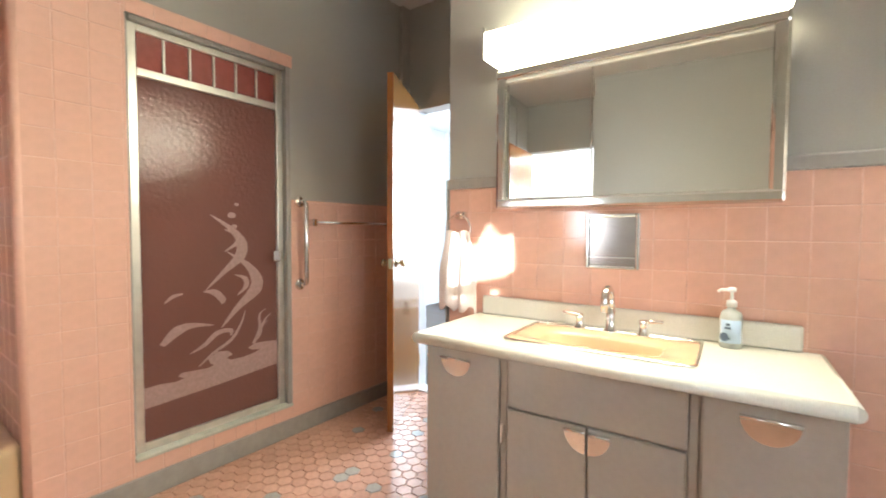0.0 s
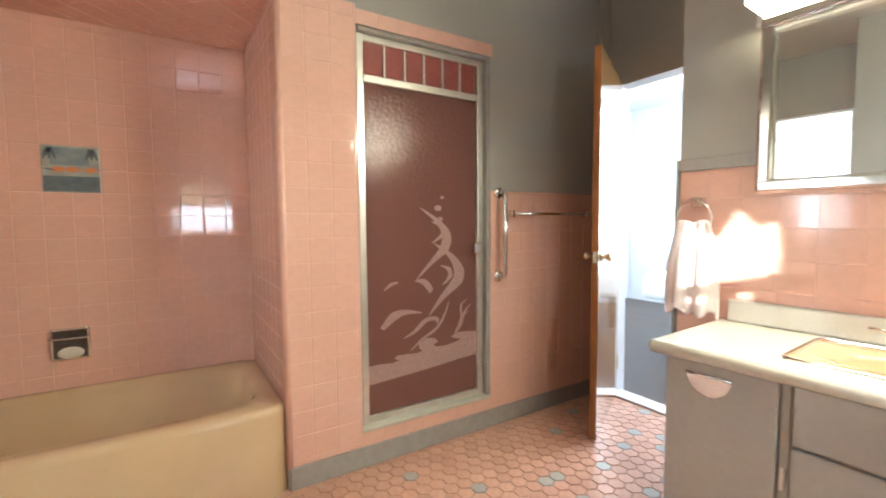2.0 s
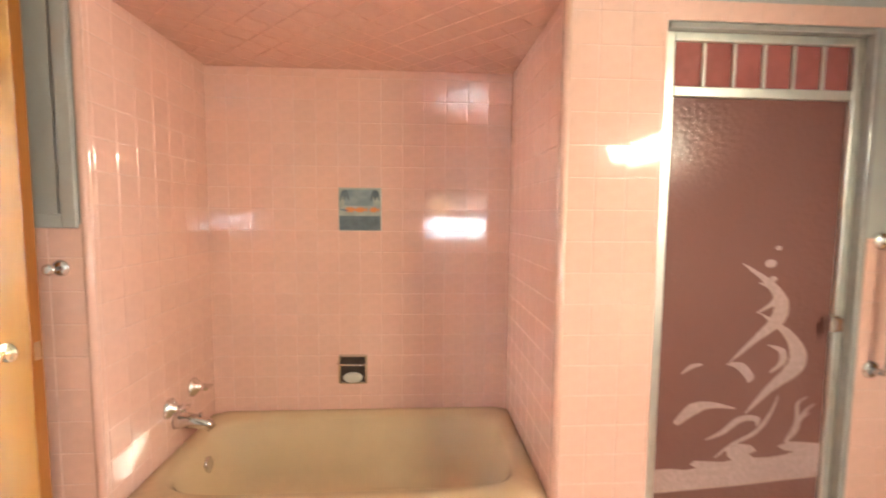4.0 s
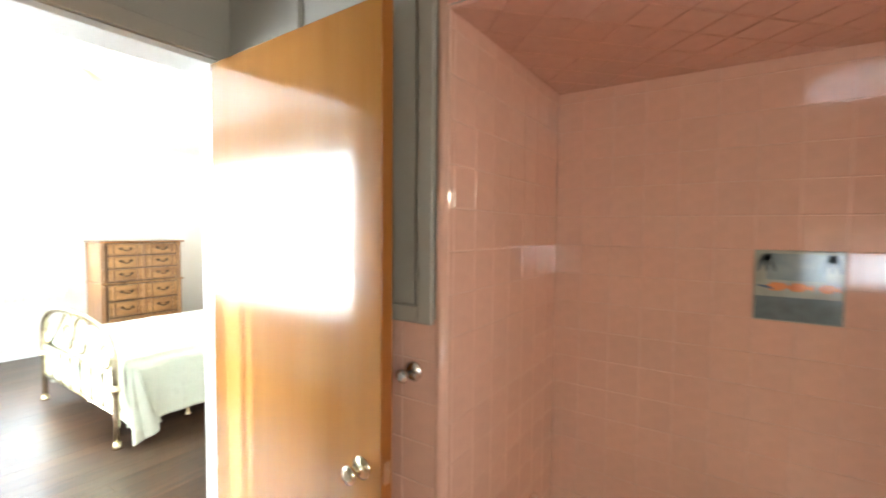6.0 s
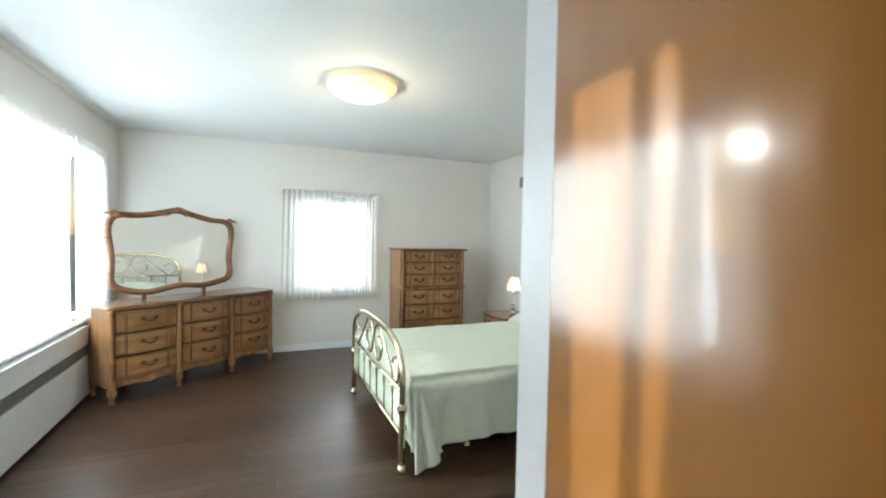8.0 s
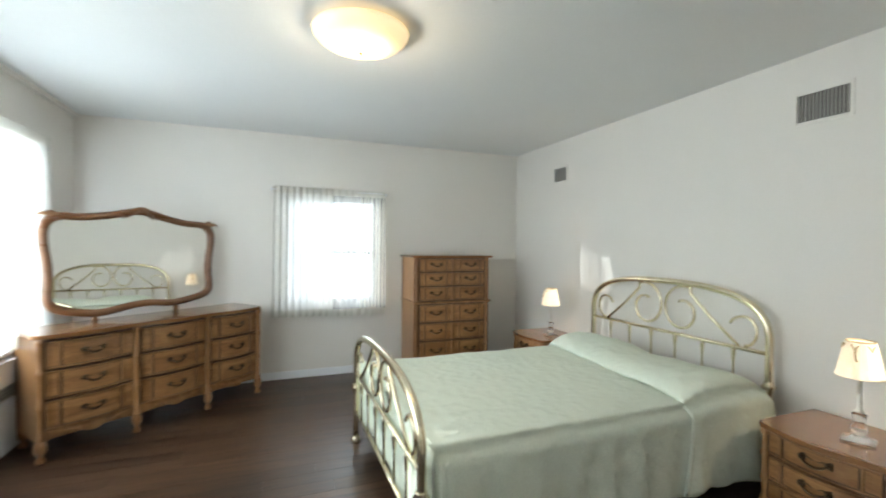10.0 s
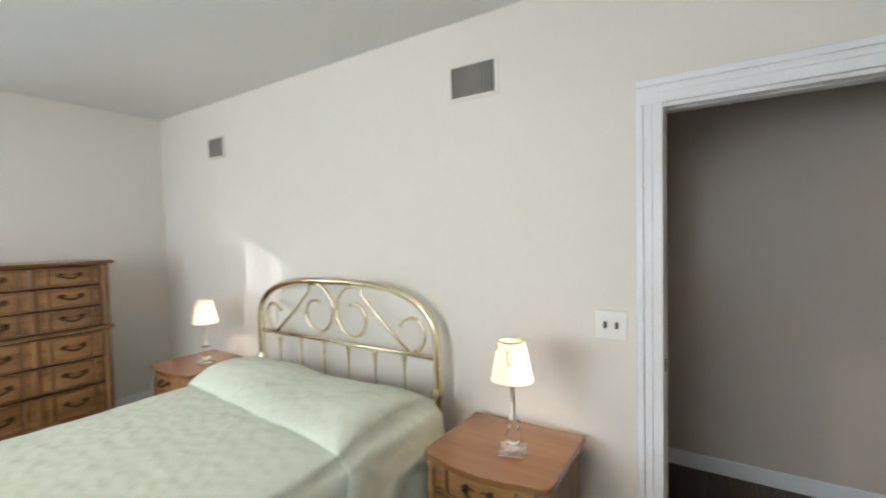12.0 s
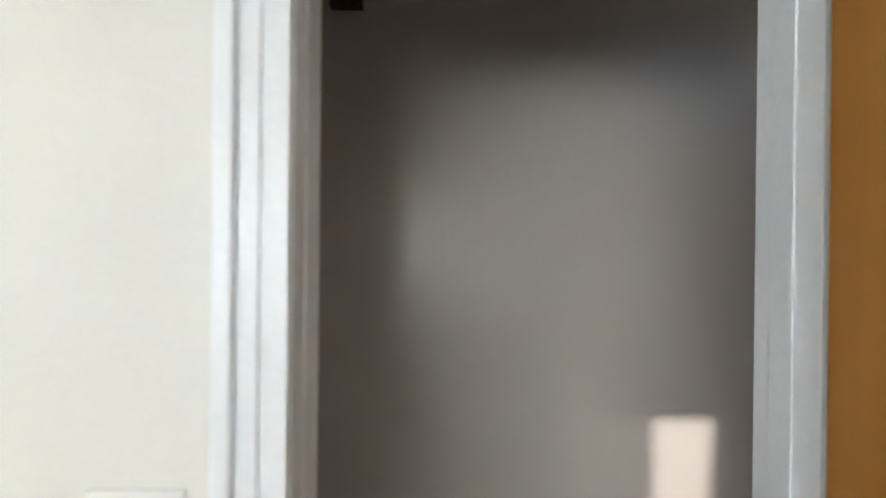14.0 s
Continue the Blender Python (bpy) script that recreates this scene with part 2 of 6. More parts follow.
curtain_hem = sheer("curtain_hem", (0.80, 0.78, 0.72), 0.35, 0.04)
shade_trim = material("shade_trim", (0.50, 0.38, 0.24), 0.8, grain=0.2)
bulb_glass = glowing("bulb_glass", (1.0, 0.80, 0.50), 7.0)
frosted = glass("frosted", (0.38, 0.175, 0.145), 0.12, 0.26, 55, ior=1.33, transmit=0.55)
pink_glass = material("pink_glass", (0.34, 0.10, 0.085), 0.08, grain=0.15, scale=25, coat=0.3)
etched = material("etched", (0.41, 0.265, 0.24), 0.6, grain=0.2, scale=60)
crystal = glass("crystal", (0.99, 0.99, 0.97), 0.02, ior=1.28, transmit=0.96)
niche_back = material("niche_back", (0.50, 0.45, 0.43), 0.14, 0.95, grain=0.1)
# dark colour carries the shade inside the soap dish's recess
dish_recess_shade = material("dish_recess_shade", (0.13, 0.10, 0.085), 0.3, 0.6, grain=0.3, scale=40)
clear_glass = glass("clear_glass", (0.97, 0.98, 0.97))
soap_glass = glass("soap_glass", (0.90, 0.94, 0.92), 0.05, transmit=0.45)
blue_label = material("blue_label", (0.45, 0.58, 0.75), 0.5, grain=0.05)
print_blue = material("print_blue", (0.10, 0.14, 0.22), 0.6)
tile_pond = material("tile_pond", (0.33, 0.40, 0.42), 0.12, grain=0.35, scale=14, coat=0.3, color2=(0.20, 0.26, 0.29))
tile_pond_dark = material("tile_pond_dark", (0.16, 0.20, 0.23), 0.12, grain=0.2, scale=30, coat=0.3)
tile_sky = material("tile_sky", (0.44, 0.46, 0.42), 0.12, grain=0.2, scale=18, coat=0.3)
orange_glaze = material("orange_glaze", (0.72, 0.28, 0.12), 0.12, coat=0.3)
soap_white = material("soap_white", (0.75, 0.70, 0.60), 0.5, grain=0.1)
dome_glass = glowing("dome_glass", (1.0, 0.84, 0.55), 1.5)
# marbled alabaster: amber veins in the lit bowl
dn, dl = dome_glass.node_tree.nodes, dome_glass.node_tree.links
tc, nz, mx = dn.new("ShaderNodeTexCoord"), dn.new("ShaderNodeTexNoise"), dn.new("ShaderNodeMix")
mx.data_type, nz.inputs["Scale"].default_value, nz.inputs["Detail"].default_value, nz.inputs["Distortion"].default_value = "RGBA", 5, 5, 1.5
mx.inputs[6].default_value, mx.inputs[7].default_value = (1.0, 0.88, 0.60, 1), (1.0, 0.56, 0.17, 1)
dl.new(tc.outputs["Object"], nz.inputs["Vector"])
dl.new(nz.outputs[0], mx.inputs[0])
dl.new(mx.outputs[2], dn["Principled BSDF"].inputs["Emission Color"])
tube_glow = glowing("tube_glow", (1.0, 0.93, 0.66), 7.0)
grass_ground = material("grass_ground", (0.10, 0.13, 0.05), 0.9, grain=0.4, scale=3)


# ---- building helpers ----
def box(bm, a, b, bev=0.0, seg=2):
    """A box between two corners, with rounded edges."""
    c = [(a[i] + b[i]) / 2 for i in range(3)]
    s = [abs(b[i] - a[i]) for i in range(3)]
    got = bmesh.ops.create_cube(bm, size=1, matrix=Matrix.Translation(c) @ Matrix.Diagonal((*s, 1)))
    if bev:
        edges = list({e for v in got["verts"] for e in v.link_edges})
        bmesh.ops.bevel(bm, geom=edges, offset=min(bev, min(s) * 0.45), segments=seg, profile=0.5, affect="EDGES", clamp_overlap=True)
    return bm


def tube(bm, points, r, sides=10, closed=False, caps=True):
    """A round bar along points; r may be one radius or one for each point."""
    pts = [Vector(p) for p in points]
    rs = r if isinstance(r, (list, tuple)) else [r] * len(pts)
    rings, side = [], None
    for i, p in enumerate(pts):
        if closed:
            d = (pts[(i + 1) % len(pts)] - pts[i - 1]).normalized()
        else:
            d = (pts[min(i + 1, len(pts) - 1)] - pts[max(i - 1, 0)]).normalized()
        if side is None:
            side = d.orthogonal().normalized()
        side = (side - d * side.dot(d)).normalized()
        up = d.cross(side)
        rings.append([bm.verts.new(p + rs[i] * (math.cos(k * 2 * math.pi / sides) * side + math.sin(k * 2 * math.pi / sides) * up)) for k in range(sides)])
    n = len(rings)
    for i in range(n if closed else n - 1):
        a, b = rings[i], rings[(i + 1) % n]
        for k in range(sides):
            bm.faces.new((a[k], a[(k + 1) % sides], b[(k + 1) % sides], b[k])).smooth = True
    if caps and not closed:
        bm.faces.new(rings[0][::-1])
        bm.faces.new(rings[-1])
    return bm


def lathe(bm, profile, sides=24, at=(0, 0, 0), m=None):
    """Turned shape: profile of (radius, height)."""
    m = m or Matrix.Translation(at)
    rings = [[bm.verts.new(m @ Vector((max(r, 1e-4) * math.cos(k * 2 * math.pi / sides), max(r, 1e-4) * math.sin(k * 2 * math.pi / sides), z))) for k in range(sides)] for r, z in profile]
    for a, b in zip(rings, rings[1:]):
        for k in range(sides):
            bm.faces.new((a[k], a[(k + 1) % sides], b[(k + 1) % sides], b[k])).smooth = True
    bm.faces.new(rings[0][::-1])
    bm.faces.new(rings[-1])
    return bm


def slab(bm, outline, z0, z1, m=None, bev=0.0):
    """A flat shape of some thickness: outline of (x, y), between two heights."""
    m = m or Matrix.Identity(4)
    low = [bm.verts.new(m @ Vector((x, y, z0))) for x, y in outline]
    high = [bm.verts.new(m @ Vector((x, y, z1))) for x, y in outline]
    n = len(outline)
    faces = [bm.faces.new(low[::-1]), bm.faces.new(high)]
    for i in range(n):
        faces.append(bm.faces.new((low[i], low[(i + 1) % n], high[(i + 1) % n], high[i])))
    if bev:
        bmesh.ops.bevel(bm, geom=list(faces[1].edges) + list(faces[0].edges), offset=bev, segments=2, profile=0.5, affect="EDGES")
    return bm


def sheet(bm, nu, nv, at, thick=0.0, smooth=True):
    """A grid of points at(u, v), u and v from 0 to 1."""
    g = [[bm.verts.new(at(i / nu, j / nv)) for j in range(nv + 1)] for i in range(nu + 1)]
    for i in range(nu):
        for j in range(nv):
            bm.faces.new((g[i][j], g[i + 1][j], g[i + 1][j + 1], g[i][j + 1])).smooth = smooth
    if thick:
        bmesh.ops.recalc_face_normals(bm, faces=bm.faces)
        bmesh.ops.solidify(bm, geom=list(bm.faces), thickness=thick)
    return bm


def mesh_of(name, bm, mat):
    bmesh.ops.recalc_face_normals(bm, faces=bm.faces)
    me = bpy.data.meshes.new(name)
    bm.to_mesh(me)
    bm.free()
    me.materials.append(mat)
    return me


def part(name, bm, mat, parent=None, label="", at=None):
    ob = new(name, mesh_of(name, bm, mat))
    ob.parent = parent
    if at is not None:
        ob.matrix_basis = at
    return tagged(ob, label) if label else ob


def thing(name, label, category, m=None, group="", kind=""):
    ob = new(name)
    ob.empty_display_size = 0.1
    ob.matrix_world = m or Matrix.Identity(4)
    return tagged(ob, label, category, group, kind)


def solo(name, bm, mat, label, category="", group="", kind=""):
    return tagged(part(name, bm, mat), label, category, group, kind)


def boxes(*spans, bev=0.0):
    bm = bmesh.new()
    for a, b in spans:
        box(bm, a, b, bev)
    return bm


def arc(cx, cy, r, a0, a1, n):
    return [(cx + r * math.cos(radians(a0 + (a1 - a0) * i / n)), cy + r * math.sin(radians(a0 + (a1 - a0) * i / n))) for i in range(n + 1)]


# ---- structure ----
TOP = 2.73
# the vanity wall stands a little out of square
VANITY_TURN = Matrix.Translation((-0.72, 2.05, 0)) @ pose(0, 0, 0, 0, 0, 2.8) @ Matrix.Translation((0.72, -2.05, 0))


def on_vanity_wall(ob):
    ob.matrix_world = VANITY_TURN @ ob.matrix_basis
    return ob


WX, VY, NY, SY = -1.82, 2.05, 2.80, -1.70     # bathroom faces: west, vanity, north, south
BX0, BX1, BY0, BY1 = -4.667, 0.20, -7.184, -1.85   # bedroom faces
S = "structure"
wall_west = solo("wall_west", boxes(((-2.72, 0.73, 0), (WX, 1.07, TOP)), ((-2.0, 1.07, 2.04), (WX, 1.83, TOP)), ((-2.0, 1.83, 0), (WX, NY, TOP)),
                                    ((-2.0, 1.07, 0), (WX, 1.83, 0.17)), ((-2.72, -0.785, 2.11), (WX, 0.73, TOP)), ((-2.72, SY, 0), (WX, -0.785, TOP))),
                 grey_paint, "grey painted bathroom wall above pink tile", kind=S)
wall_tub = solo("wall_tub", boxes(((-2.72, -0.785, 0), (-2.608, 0.73, 2.11))), pink_grout, "pink tiled wall behind the bathtub", kind=S)
wall_shower = solo("wall_shower", boxes(((-2.80, 1.07, 0), (-2.72, 1.83, TOP)), ((-2.72, 1.83, 0), (-2.0, 1.9, TOP)), ((-2.72, 1.07, 2.3), (-2.0, 1.83, TOP)), ((-2.72, 1.07, 0), (-2.0, 1.83, 0.06))),
                   pink_tile, "pink tiled inside of the shower stall", kind=S)
wall_vanity = on_vanity_wall(solo("wall_vanity", boxes(((-0.89, VY, 0), (1.42, 2.90, TOP))), grey_paint, "grey painted wall above pink tile wainscot", kind=S))
wall_north = solo("wall_north", boxes(((-2.0, NY, 0), (-1.75, 2.92, TOP)), ((-1.0, NY, 0), (-0.89, 2.92, TOP)), ((-1.75, NY, 2.03), (-1.0, 2.92, TOP))),
                  grey_paint, "grey painted wall over the far doorway", kind=S)
wall_east = solo("wall_east", boxes(((1.30, SY, 0), (1.42, 0.34, TOP)), ((1.30, 1.24, 0), (1.42, VY + 0.30, TOP)), ((1.30, 0.34, 0), (1.42, 1.24, 1.02)), ((1.30, 0.34, 1.72), (1.42, 1.24, TOP))),
                 grey_paint, "grey painted wall with a small window", kind=S)
DX0, DX1, DZ = -1.808, -0.955, 2.15
wall_between = solo("wall_between", boxes(((BX0, BY1 + 0.004, 0), (DX0, SY, TOP)), ((DX1, BY1 + 0.004, 0), (1.42, SY, TOP)), ((DX0, BY1 + 0.004, DZ), (DX1, SY, TOP))),
                    grey_paint, "grey painted bathroom side of the dividing wall", kind=S)
wall_bedroom_north = solo("wall_bedroom_north", boxes(((BX0, BY1, 0), (DX0, BY1 + 0.004, TOP)), ((DX1, BY1, 0), (0.45, BY1 + 0.004, TOP)), ((DX0, BY1, DZ), (DX1, BY1 + 0.004, TOP))),
                          cream_paint, "cream painted bedroom wall", kind=S)
HY0, HY1, HZ = -2.722, -1.90, 2.098
wall_bedroom_west = solo("wall_bedroom_west", boxes(((BX0 - 0.13, BY0 - 0.15, 0), (BX0, HY0, TOP)), ((BX0 - 0.13, HY1, 0), (BX0, SY + 0.3, TOP)), ((BX0 - 0.13, HY0, HZ), (BX0, HY1, TOP))),
                         cream_paint, "plain cream painted bedroom wall", kind=S)
WX0, WX1, WZ0, WZ1 = -2.74, -1.70, 0.80, 2.04
wall_bedroom_south = solo("wall_bedroom_south", boxes(((BX0, BY0 - 0.15, 0), (WX0, BY0, TOP)), ((WX1, BY0 - 0.15, 0), (BX1 + 0.25, BY0, TOP)),
                                                      ((WX0, BY0 - 0.15, 0), (WX1, BY0, WZ0)), ((WX0, BY0 - 0.15, WZ1), (WX1, BY0, TOP))), cream_paint, "cream painted wall with a window", kind=S)
EY0, EY1, EZ0, EZ1 = -6.45, -2.66, 0.74, 2.28
wall_bedroom_east = solo("wall_bedroom_east", boxes(((BX1, BY0, 0), (BX1 + 0.15, EY0, TOP)), ((BX1, EY1, 0), (BX1 + 0.15, BY1, TOP)),
                                                    ((BX1, EY0, 0), (BX1 + 0.15, EY1, EZ0)), ((BX1, EY0, EZ1), (BX1 + 0.15, EY1, TOP))), cream_paint, "cream painted wall with a wide window", kind=S)
solo("ceiling", boxes(((BX0 - 0.13, BY0 - 0.15, TOP), (0.45, BY1 + 0.05, TOP + 0.12))), ceiling_paint, "white painted bedroom ceiling", kind=S)
solo("ceiling", boxes(((-2.85, BY1 + 0.05, TOP), (1.42, 2.92, TOP + 0.12))), bath_ceiling_paint, "pale grey painted bathroom ceiling", kind=S)
floor_bath = solo("floor_bath", boxes(((-2.72, SY, -0.1), (1.42, 2.92, -0.006))), hex_grout, "pink hexagon tile floor with scattered grey tiles", kind=S)
floor_bedroom = solo("floor_bedroom", boxes(((-5.9, BY0 - 0.15, -0.1), (0.45, SY, -0.006))), dark_gap, "dark brown wood plank floor", kind=S)
# the closet whose walls narrow the way to the bedroom door
wall_closet = solo("wall_closet", boxes(((-0.86, SY, 0), (1.30, -1.06, TOP))), grey_paint, "grey painted closet wall facing the vanity", kind=S)
# hall beyond the bedroom door
for a, b in (((-5.85, -4.2, 0), (-5.70, -0.5, TOP)), ((-5.70, -4.2, 0), (BX0 - 0.13, -4.1, TOP)), ((-5.70, -0.6, 0), (BX0 - 0.13, -0.5, TOP))):
    solo("wall_hall", boxes((a, b)), hall_paint, "plain grey-beige hall wall", kind=S)
solo("ceiling", boxes(((-5.85, -4.2, TOP), (BX0 - 0.13, -0.5, TOP + 0.12))), ceiling_paint, "white hall ceiling", kind=S)
solo("floor_hall", boxes(((-5.85, SY, -0.1), (BX0 - 0.13, -0.5, 0.0))), dark_plank, "dark brown wood hall floor", kind=S)
# the room behind the far doorway
solo("wall_far_room", boxes(((-4.0, 2.92, 0), (-3.9, 6.2, TOP)), ((1.0, 2.92, 0), (1.1, 6.2, TOP)), ((-4.0, 6.1, 0), (-2.5, 6.2, TOP)), ((-0.3, 6.1, 0), (1.1, 6.2, TOP)),
                            ((-2.5, 6.1, 0), (-0.3, 6.2, 0.8)), ((-2.5, 6.1, 2.5), (-0.3, 6.2, TOP)), ((-4.0, 2.921, 0), (-1.86, 2.94, TOP)), ((-0.92, 2.921, 0), (1.1, 2.94, TOP))), white_paint, "bright white walls of the far room", kind=S)
solo("ceiling", boxes(((-4.0, 2.92, TOP), (1.1, 6.2, TOP + 0.12))), ceiling_paint, "white ceiling of the far room", kind=S)
solo("floor_far_room", boxes(((-4.0, 2.80, -0.1), (1.1, 6.2, -0.002))), dark_plank, "dark wood floor of the far room", kind=S)
solo("ground", boxes(((-300, -300, -0.9), (300, 300, -0.6))), grass_ground, "lawn outside the windows", kind=S)
# ---- trim of the setting ----
def trim(name, label, *spans, mat=None, bev=0.004):
    return solo(name, boxes(*spans, bev=bev), mat or white_paint, label, kind=S)


trim("baseboard", "white painted bedroom baseboard", ((BX0, BY0, 0), (BX1, BY0 + 0.014, 0.085)))
trim("baseboard", "white painted bedroom baseboard", ((BX0, BY0 + 0.014, 0), (BX0 + 0.014, HY0 - 0.095, 0.085)))
trim("baseboard", "white painted bedroom baseboard", ((BX0 + 0.014, BY1 - 0.014, 0), (DX0 - 0.1, BY1, 0.085)))
trim("baseboard", "white painted bedroom baseboard", ((DX1 + 0.1, BY1 - 0.014, 0), (BX1, BY1, 0.085)))
trim("baseboard", "white painted hall baseboard", ((-5.70, -4.1, 0), (-5.686, -0.6, 0.10)))
trim("baseboard", "white painted hall baseboard", ((BX0 - 0.144, -4.1, 0), (BX0 - 0.13, HY0 - 0.1, 0.10)))
trim("trim", "grey cove moulding under the bedroom ceiling", ((BX1 - 0.05, BY0, TOP - 0.035), (BX1, BY1, TOP)), mat=cream_paint)

# hall doorway: jambs with stops, casing with a stepped profile
door_3 = thing("door_3", "white painted door casing round the hall doorway", "door frame", kind=S)
for y0, y1, s in ((HY0 - 0.09, HY0 + 0.016, 1), (HY1 - 0.004, HY1 + 0.045, -1)):
    bm = boxes(((BX0, y0, 0), (BX0 + 0.014, y1, HZ)), bev=0.003)
    ya, yb = (y0, y0 + 0.03) if s > 0 else (y1 - 0.03, y1)
    box(bm, (BX0 + 0.010, ya, 0), (BX0 + 0.026, yb, HZ), 0.004)
    yc = (y0 + y1) / 2
    box(bm, (BX0 + 0.010, yc - 0.012, 0), (BX0 + 0.019, yc + 0.012, HZ), 0.002)
    part("casing", bm, white_paint, door_3)
bm = boxes(((BX0, HY0 - 0.09, HZ), (BX0 + 0.014, HY1 + 0.045, HZ + 0.105)), bev=0.003)
box(bm, (BX0 + 0.010, HY0 - 0.09, HZ + 0.075), (BX0 + 0.026, HY1 + 0.045, HZ + 0.105), 0.004)
box(bm, (BX0 + 0.010, HY0 - 0.06, HZ + 0.045), (BX0 + 0.019, HY1 + 0.03, HZ + 0.065), 0.002)
part("head_casing", bm, white_paint, door_3)
part("jamb", boxes(((BX0 - 0.14, HY0, 0), (BX0 - 0.001, HY0 + 0.018, HZ)), ((BX0 - 0.10, HY0 + 0.018, 0), (BX0 - 0.05, HY0 + 0.022, HZ - 0.018)), bev=0.002), white_paint, door_3)
part("jamb", boxes(((BX0 - 0.14, HY1 - 0.018, 0), (BX0 - 0.001, HY1, HZ)), ((BX0 - 0.10, HY1 - 0.022, 0), (BX0 - 0.05, HY1 - 0.018, HZ - 0.018)), bev=0.002), white_paint, door_3)
part("head_jamb", boxes(((BX0 - 0.14, HY0, HZ - 0.018), (BX0 - 0.001, HY1, HZ)), ((BX0 - 0.10, HY0, HZ - 0.022), (BX0 - 0.05, HY1, HZ - 0.018)), bev=0.002), white_paint, door_3)
part("strike_plate", boxes(((BX0 - 0.05, HY0 + 0.018, 0.90), (BX0 - 0.015, HY0 + 0.0205, 0.96)), bev=0.001), old_brass, door_3, "small dark brass strike plate")
bm = boxes(((-5.70, -2.91, 2.43), (-5.66, -2.785, 2.55)), bev=0.004)
solo("door_chime", bm, old_brass, "small brown chime box on the hall wall", "chime")

# bathroom doorway to the bedroom
door_1 = thing("door_1", "white painted frame of the bathroom doorway", "door frame", kind=S)
part("jamb", boxes(((DX0, BY1 - 0.001, 0), (DX0 + 0.018, SY + 0.001, DZ)), bev=0.002), white_paint, door_1)
part("jamb", boxes(((DX1 - 0.018, BY1 - 0.001, 0), (DX1, SY + 0.001, DZ)), bev=0.002), white_paint, door_1)
part("head_jamb", boxes(((DX0 + 0.018, BY1 - 0.001, DZ - 0.018), (DX1 - 0.018, SY + 0.001, DZ)), bev=0.002), white_paint, door_1)
part("casing", boxes(((DX0 - 0.085, BY1 - 0.018, 0), (DX0, BY1, DZ)), bev=0.004), white_paint, door_1)
part("casing", boxes(((DX1, BY1 - 0.018, 0), (DX1 + 0.085, BY1, DZ)), bev=0.004), white_paint, door_1)
part("head_casing", boxes(((DX0 - 0.085, BY1 - 0.018, DZ), (DX1 + 0.085, BY1, DZ + 0.085)), bev=0.004), white_paint, door_1)
part("bath_casing", boxes(((DX1, SY, 0), (DX1 + 0.06, SY + 0.014, DZ)), bev=0.004), grey_paint, door_1)
part("bath_head_casing", boxes(((DX0 + 0.02, SY, DZ), (DX1 + 0.06, SY + 0.014, DZ + 0.06)), bev=0.004), grey_paint, door_1)
part("threshold", boxes(((DX0 + 0.018, BY1, 0.0), (DX1 - 0.018, SY, 0.012)), bev=0.005), dark_plank, door_1)

# far doorway
door_2 = thing("door_2", "white painted frame of the far bathroom doorway", "door frame", kind=S)
part("jamb", boxes(((-1.75, NY - 0.001, 0), (-1.732, 2.921, 2.03)), bev=0.002), white_paint, door_2)
part("jamb", boxes(((-1.018, NY - 0.001, 0), (-1.0, 2.921, 2.03)), bev=0.002), white_paint, door_2)
part("head_jamb", boxes(((-1.732, NY - 0.001, 2.012), (-1.018, 2.921, 2.03)), bev=0.002), grey_paint, door_2)
part("threshold", boxes(((-1.732, NY - 0.02, -0.001), (-1.018, NY + 0.10, 0.012)), bev=0.005), white_paint, door_2, "white marble threshold")


# ---- doors ----
def knob_side(bm, m, reach=0.050):
    """A round rose, a neck and a small cone-shaped knob, out along local z."""
    lathe(bm, [(0.030, 0), (0.030, 0.004), (0.022, 0.008), (0.010, 0.010), (0.009, reach * 0.5), (0.017, reach * 0.62), (0.024, reach * 0.85), (0.023, reach), (0.012, reach + 0.003)], 20, m=m)


def door_leaf(name, label, width, height, thick, m, knob_z=0.97):
    d = thing(name, label, "door", m)
    part("panel", boxes(((0, 0, 0.008), (width, thick, height)), bev=0.002), door_wood, d)
    part("edge_strip", boxes(((width, 0.0, 0.009), (width + 0.003, thick, height - 0.001))), door_edge, d, "darker solid wood door edge")
    for s, y in ((-1, 0.0), (1, thick)):
        bm = bmesh.new()
        knob_side(bm, Matrix.Translation((width - 0.065, y, knob_z)) @ pose(0, 0, 0, 90 if s < 0 else -90, 0, 0))
        part("door_knob", bm, brass, d, "polished brass knob with a round rose")
    for z in (0.22, height - 0.22):
        part("hinge", boxes(((-0.003, thick - 0.004, z - 0.045), (0.0, thick + 0.006, z + 0.045)), bev=0.001), satin_alu, d)
    part("latch_plate", boxes(((width + 0.003, thick * 0.2, knob_z - 0.028), (width + 0.0042, thick * 0.8, knob_z + 0.028))), brass, d)
    return d


door_leaf("wooden_door", "orange-brown varnished flush door standing open", 0.785, 2.13, 0.037, pose(-1.782, -1.693, 0, 0, 0, 88.6) @ pose(0, -0.037, 0))
a = math.degrees(math.atan2(2.17 - 2.79, -1.41 + 1.735))
door_leaf("wooden_door", "orange-brown flush door half open to a bright room", 0.70, 2.03, 0.035, pose(-1.735, 2.79, 0, 0, 0, a))
door_leaf("wooden_door", "orange-brown varnished flush hall door opened against wall", 0.765, 2.06, 0.036, pose(BX0 + 0.029, HY1 - 0.036, 0, 0, 0, 0))

